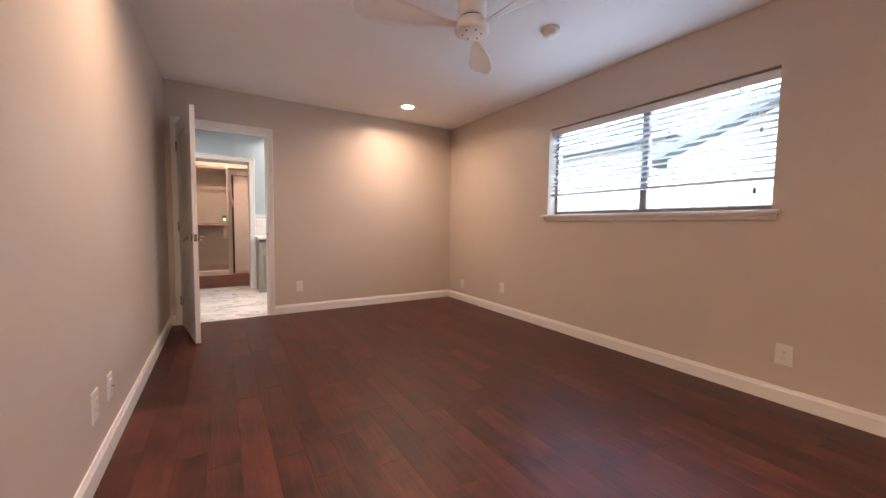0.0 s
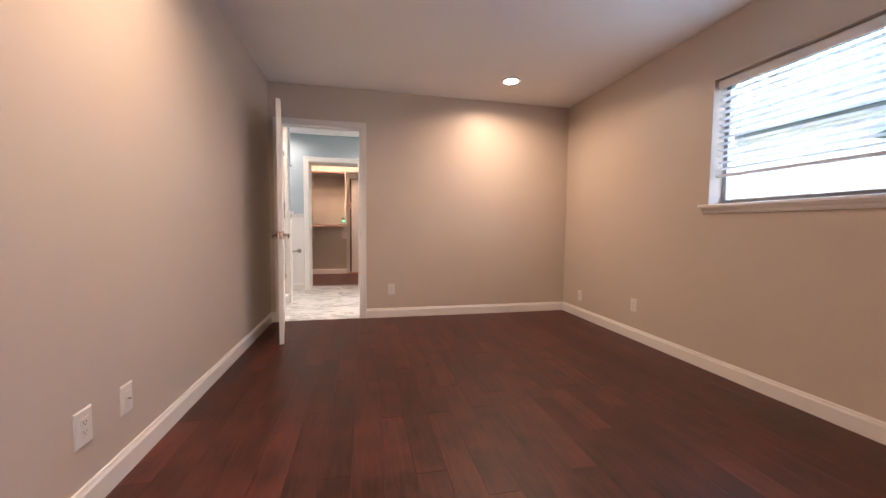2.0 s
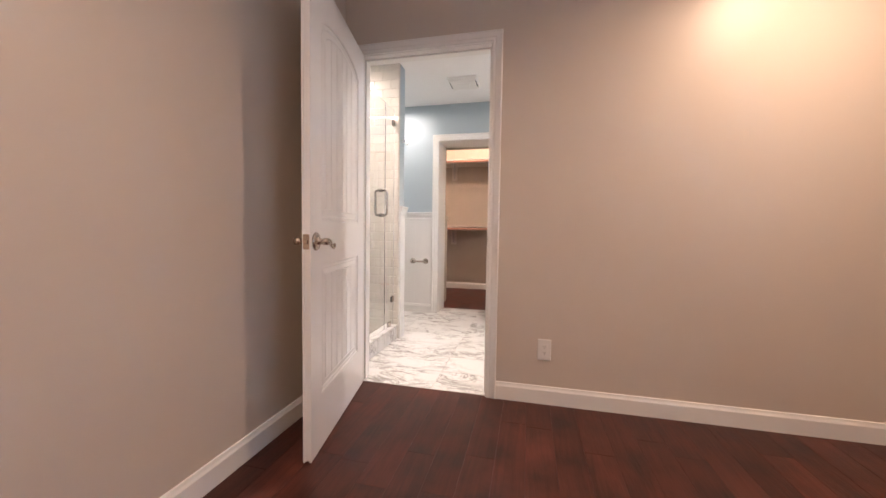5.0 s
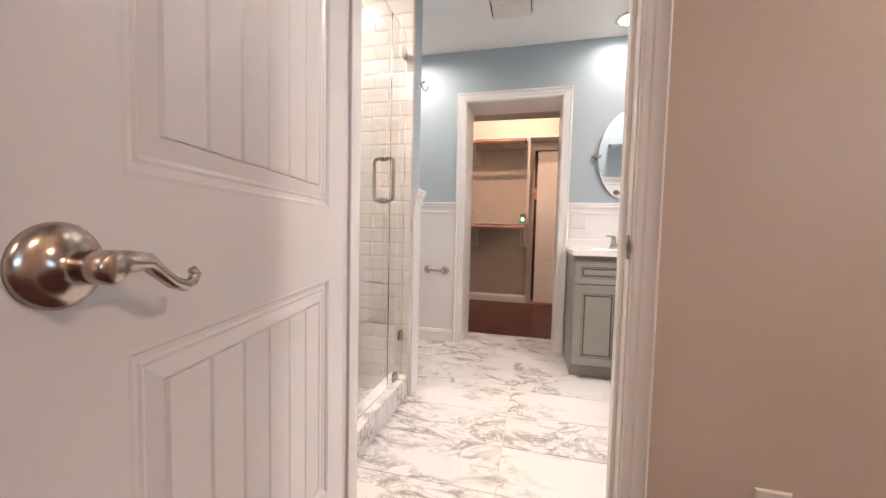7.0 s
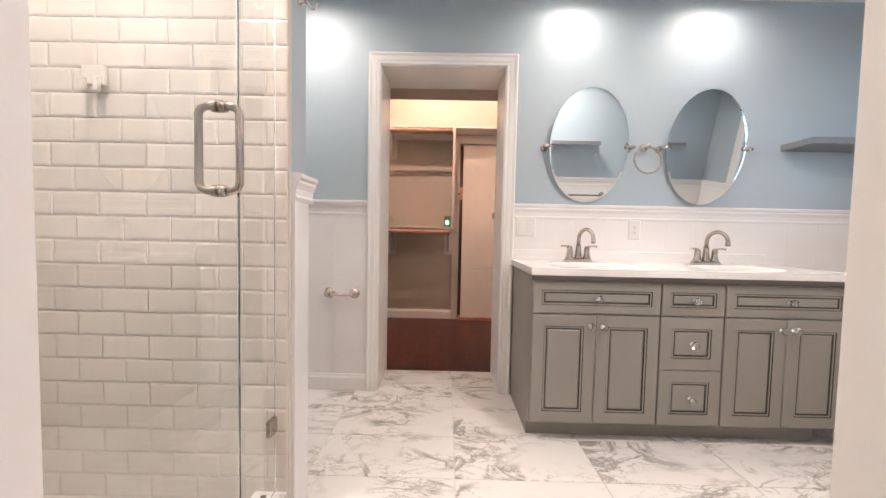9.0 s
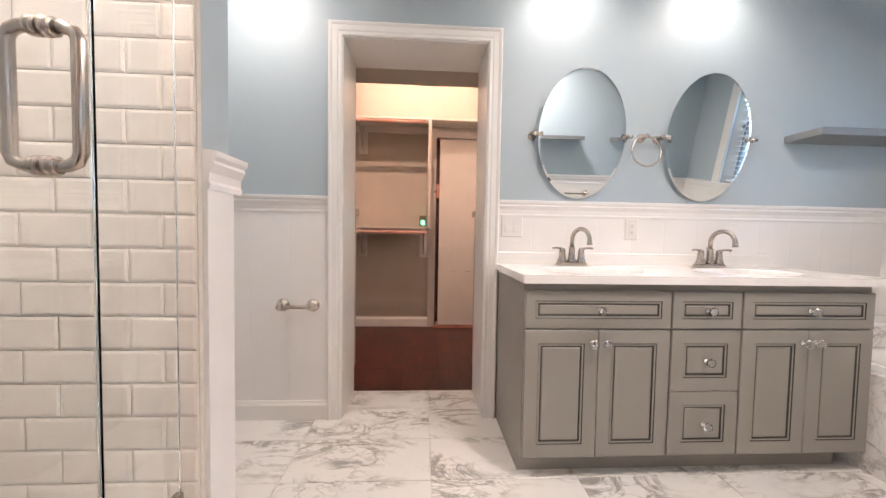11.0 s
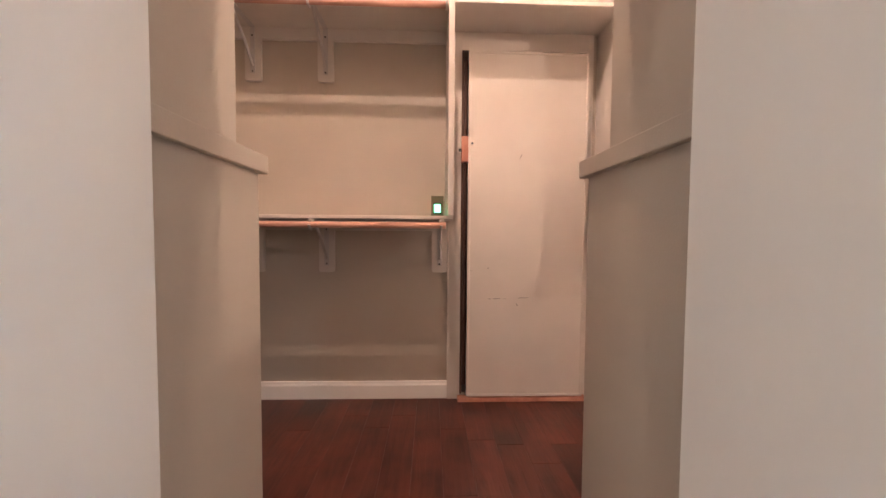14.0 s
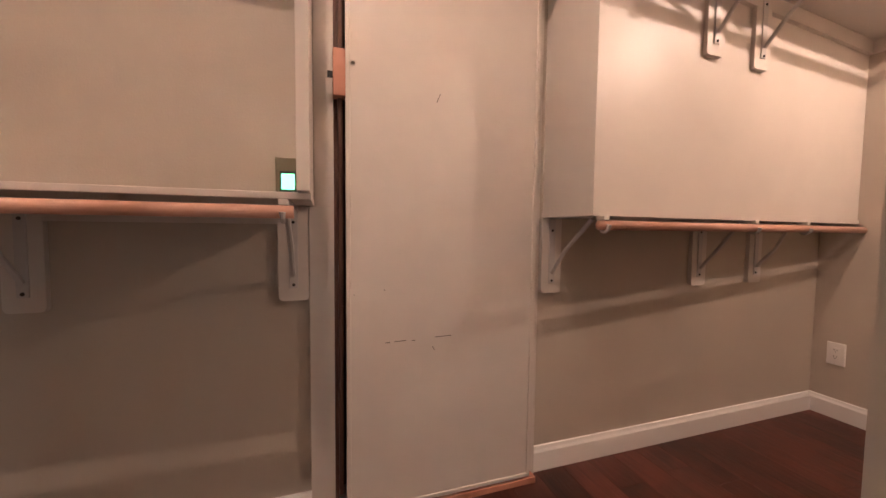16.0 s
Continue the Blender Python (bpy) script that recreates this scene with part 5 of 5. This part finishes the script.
for z in (0.1, 0.75, 1.35):
    part("rail", boxed(5.41, 5.45, -6.1, 16.5, z, z + 0.09), M_FENCE, fence)

def gabled_house(label, x0, x1, yc, half, eave, ridge, over):
    """A house whose gable faces west."""
    th = thing("neighbour_house", label, "house")
    bm = bmesh.new()
    loft(bm, [[(x, yc - half, -0.25), (x, yc + half, -0.25), (x, yc + half, eave), (x, yc, ridge), (x, yc - half, eave)] for x in (x0, x1)], close_first=True)
    part("wall", bm, M_SIDING, th)
    for s in (-1, 1):
        bm = bmesh.new()
        drop = (ridge - eave) / half * over
        e0, e1 = (yc, ridge + 0.02), (yc + s * (half + over), eave - drop + 0.02)
        loft(bm, [[(x, e0[0], e0[1]), (x, e1[0], e1[1]), (x, e1[0], e1[1] + 0.16), (x, e0[0], e0[1] + 0.18)] for x in (x0 - 0.35, x1 + 0.35)], close_first=True)
        part("roof", bm, M_ROOF, th)
    w = part("window", boxed(x0 - 0.05, x0 - 0.001, yc + half * 0.45, yc + half * 0.45 + 0.7, 0.9, 2.0), M_TRIM, th)
    part("pane", boxed(x0 - 0.055, x0 - 0.0505, yc + half * 0.45 + 0.08, yc + half * 0.45 + 0.62, 0.98, 1.92), M_ALU, w)
    return th


gabled_house("pale gabled house with grey shingle roof behind the fence", 8.35, 15.0, -2.0, 6.0, 2.55, 4.75, 0.35)
house2 = thing("neighbour_house", "pale house with white eaves beyond the fence", "house")
part("wall", boxed(10.4, 16.0, 5.2, 15.0, -0.25, 3.55), M_SIDING, house2)
bm = bmesh.new()
loft(bm, [[(9.8, y, 3.55), (16.6, y, 3.55), (13.2, y, 5.3)] for y in (4.8, 15.4)], close_first=True)
part("roof", bm, M_ROOF, house2)
part("fascia", boxed(9.75, 9.80, 4.8, 15.4, 3.42, 3.60), M_SIDING, house2)


def tree(x, y, h, spread, seed):
    rnd = random.Random(seed)
    th = thing("tree", "leafy tree beyond the fence", "tree", "trees outside", at=pose(x, y, -0.25))
    bm = tube(bmesh.new(), [(0, 0, 0), (0.05, 0.03, h * 0.3), (0.0, 0.1, h * 0.55), (0.1, 0.0, h * 0.8)], [0.17, 0.13, 0.10, 0.04], 10)
    limbs = []
    for k in range(9):
        a, z0_ = rnd.uniform(0, 6.28), h * rnd.uniform(0.35, 0.7)
        l_ = spread * rnd.uniform(0.6, 1.0)
        e = Vector((l_ * math.cos(a), l_ * math.sin(a), z0_ + l_ * rnd.uniform(0.3, 0.8)))
        tube(bm, [(0.02, 0.05, z0_), (e.x * 0.5, e.y * 0.5, z0_ + (e.z - z0_) * 0.6), e], [0.06, 0.04, 0.015], 6)
        limbs.append((Vector((0.02, 0.05, z0_)), e))
    part("trunk", bm, M_BARK, th)
    verts, faces = [], []
    for k in range(3200):
        a, b = limbs[rnd.randrange(len(limbs))]
        p = a.lerp(b, rnd.uniform(0.35, 1.1)) + Vector((rnd.gauss(0, 0.42), rnd.gauss(0, 0.42), rnd.gauss(0, 0.34)))
        s = rnd.uniform(0.04, 0.09)
        u = Vector((rnd.gauss(0, 1), rnd.gauss(0, 1), rnd.gauss(0, 1))).normalized()
        v = u.orthogonal().normalized()
        i = len(verts)
        verts += [p - u * s, p + v * s * 0.5 + u.cross(v) * s * 0.15, p + u * s, p - v * s * 0.5 + u.cross(v) * s * 0.15]
        faces += [(i, i + 1, i + 2), (i, i + 2, i + 3)]
    me = bpy.data.meshes.new("crown")
    me.from_pydata([tuple(v) for v in verts], [], faces)
    me.materials.append(M_LEAF)
    ob = new("crown", me)
    ob.parent = th


tree(17.5, 4.6, 8.0, 2.8, 3)
tree(17.0, 6.5, 8.0, 2.8, 8)
tree(16.5, 2.0, 8.5, 2.8, 5)
tree(7.2, 9.6, 4.6, 1.5, 11)
tree(4.55, 5.9, 2.6, 0.8, 21)


# ---- floor and wall pieces ----
def chamfered(w, l, h, b):
    """A piece centred on its top, with eased top edges."""
    bm = bmesh.new()
    loft(bm, [[(x * w / 2, y * l / 2, -h) for x, y in ((-1, -1), (1, -1), (1, 1), (-1, 1))], [(x * w / 2, y * l / 2, -b) for x, y in ((-1, -1), (1, -1), (1, 1), (-1, 1))],
              [(x * (w / 2 - b), y * (l / 2 - b), 0.0) for x, y in ((-1, -1), (1, -1), (1, 1), (-1, 1))]], close_first=True)
    return bm


piece_cache = {}


def piece(name, w, l, h, b, material, parent, m):
    key = (name, round(w, 4), round(l, 4))
    if key not in piece_cache:
        o = mesh_ob(name, chamfered(w, l, h, b), material)
        piece_cache[key] = o.data
    else:
        o = new(name, piece_cache[key])
    o.parent = parent
    o.matrix_basis = m
    return o


def plank_floor(name, label, x0, x1, y0, y1, width, seed):
    rnd = random.Random(seed)
    th = thing(name, label, "floor", kind="structure")
    lengths = (0.46, 0.62, 0.78, 0.94, 1.10, 1.22)
    x = x0
    while x < x1 - 0.01:
        w = min(width, x1 - x)
        y = y0 - rnd.choice((0.0, 0.2, 0.35, 0.5))
        while y < y1 - 0.001:
            l_ = rnd.choice(lengths)
            a, b = max(y, y0), min(y + l_, y1)
            if y1 - b < 0.15:
                b = y1
            if b - a > 0.02:
                piece("plank", w - 0.0004, b - a - 0.0004, 0.014, 0.0008, M_FLOOR, th, pose(x + w / 2, (a + b) / 2, rnd.uniform(-0.0004, 0.0)))
            y = b if b > y else y + l_
        x += width


plank_floor("floor_bedroom", "dark red-brown hand-scraped hardwood floor", WX, EX, SY, NY + 0.012, 0.127, 4)
plank_floor("floor_closet", "dark red-brown hardwood floor of the closet", CWX, CEX, CSY, CNY, 0.127, 9)
plank_floor("floor_passage", "dark red-brown hardwood floor in the passage", -0.452, 0.440, 6.585, CSY, 0.127, 12)

# marble floor tiles of the bathroom
tf_ = thing("floor_bathroom", "white marble floor tiles with dark grey veins", "floor", kind="structure")
mesh_ob("grout_bed", boxed(BWX, EX, NY + 0.014, 6.584, -0.0155, -0.0035), M_GROUT, tf_)
xj = [-1.65, -1.117, -0.512, 0.094, 0.700, 1.305, 1.911, 2.516, EX]
yj = [NY + 0.014, 4.541, 4.841, 5.141, 5.441, 5.741, 6.041, 6.341, 6.584]
for i, (a, b) in enumerate(zip(xj, xj[1:])):
    for c, d in zip(yj, yj[1:]):
        piece("tile", b - a - 0.0035, d - c - 0.0035, 0.012, 0.0008, M_MARBLE, tf_, pose((a + b) / 2, (c + d) / 2, 0.0))

# hexagonal shower floor
verts, faces = [], []
r = 0.027
for i in range(24):
    for j in range(18):
        cx, cy = -1.49 + i * r * 1.56, BSY + 0.02 + (j + 0.5 * (i % 2)) * r * 1.80
        if cx > -0.59 or cy > 5.17:
            continue
        k0 = len(verts)
        for q, z in ((r, 0.014), (r * 0.94, 0.017)):
            verts += [(cx + q * 0.97 * math.cos(radians(60 * k)), cy + q * 0.97 * math.sin(radians(60 * k)), z) for k in range(6)]
        faces += [tuple(k0 + 6 + k for k in range(6))] + [(k0 + k, k0 + (k + 1) % 6, k0 + 6 + (k + 1) % 6, k0 + 6 + k) for k in range(6)]
me = bpy.data.meshes.new("hex_tiles")
me.from_pydata(verts, [], faces)
me.materials.append(M_HEX)
tagged(new("hex_tiles", me), "small hexagonal mosaic tiles on the shower floor", "floor tiles", kind="stuff")
structure("floor_shower", boxed(-1.50, -0.582, BSY, 5.18, 0.0005, 0.014), M_GROUT, "grouted shower floor", "floor")

# bevelled subway tiles
TW, TH, TG = 0.1524, 0.0762, 0.002


def subway_mesh(w):
    bm = bmesh.new()
    b = 0.007
    loft(bm, [[(x, 0.0, z) for x, z in ((-w / 2, -TH / 2), (w / 2, -TH / 2), (w / 2, TH / 2), (-w / 2, TH / 2))],
              [(x, -0.0065, z) for x, z in ((-w / 2, -TH / 2), (w / 2, -TH / 2), (w / 2, TH / 2), (-w / 2, TH / 2))],
              [(x, -0.0082, z) for x, z in ((-w / 2 + b, -TH / 2 + b), (w / 2 - b, -TH / 2 + b), (w / 2 - b, TH / 2 - b), (-w / 2 + b, TH / 2 - b))]], close_first=False)
    return bm


sw_cache = {}
tw = thing("tile_wall", "glossy cream bevelled subway tiles on the shower wall", "tiled wall", kind="structure")
rows_n = 30
for j in range(rows_n):
    z = 0.016 + TH / 2 + j * (TH + TG)
    x1_ = -0.472
    x = x1_ + (0.0 if j % 2 else TW / 2 + TG)
    ends = [x1_]
    x = x1_ - (TW if j % 2 else TW / 2)
    while x > -1.495:
        ends.append(x)
        x -= TW + TG
    ends.append(-1.495)
    for b, a in zip(ends, ends[1:]):
        w = round(b - a - TG, 4)
        if w < 0.02:
            continue
        if w not in sw_cache:
            o = mesh_ob("tile", subway_mesh(w), M_SUBWAY)
            sw_cache[w] = o.data
        else:
            o = new("tile", sw_cache[w])
        o.parent = tw
        o.matrix_basis = pose((a + b) / 2, 5.1812, z)
verts, faces = [], []
for j in range(rows_n):
    z = 0.016 + j * (TH + TG)
    y = BSY + 0.002 - (TW / 2 if j % 2 else 0)
    while y < 5.168:
        a, b_ = max(y, BSY + 0.002), min(y + TW, 5.168)
        if b_ - a > 0.03:
            k0 = len(verts)
            for ins, dx in ((0, 0.0005), (0, 0.0065), (0.012, 0.010)):
                verts += [(-1.50 + dx, p, q) for p, q in ((a + ins, z + ins), (b_ - ins, z + ins), (b_ - ins, z + TH - ins), (a + ins, z + TH - ins))]
            for lv in (0, 4):
                faces += [(k0 + lv + k, k0 + lv + (k + 1) % 4, k0 + lv + 4 + (k + 1) % 4, k0 + lv + 4 + k) for k in range(4)]
            faces.append((k0 + 8, k0 + 9, k0 + 10, k0 + 11))
        y += TW + TG
me = bpy.data.meshes.new("side_tiles")
me.from_pydata(verts, [], faces)
me.materials.append(M_SUBWAY)
tagged(new("side_tiles", me), "glossy cream bevelled tiles on the shower side wall", "wall tiles", kind="stuff")
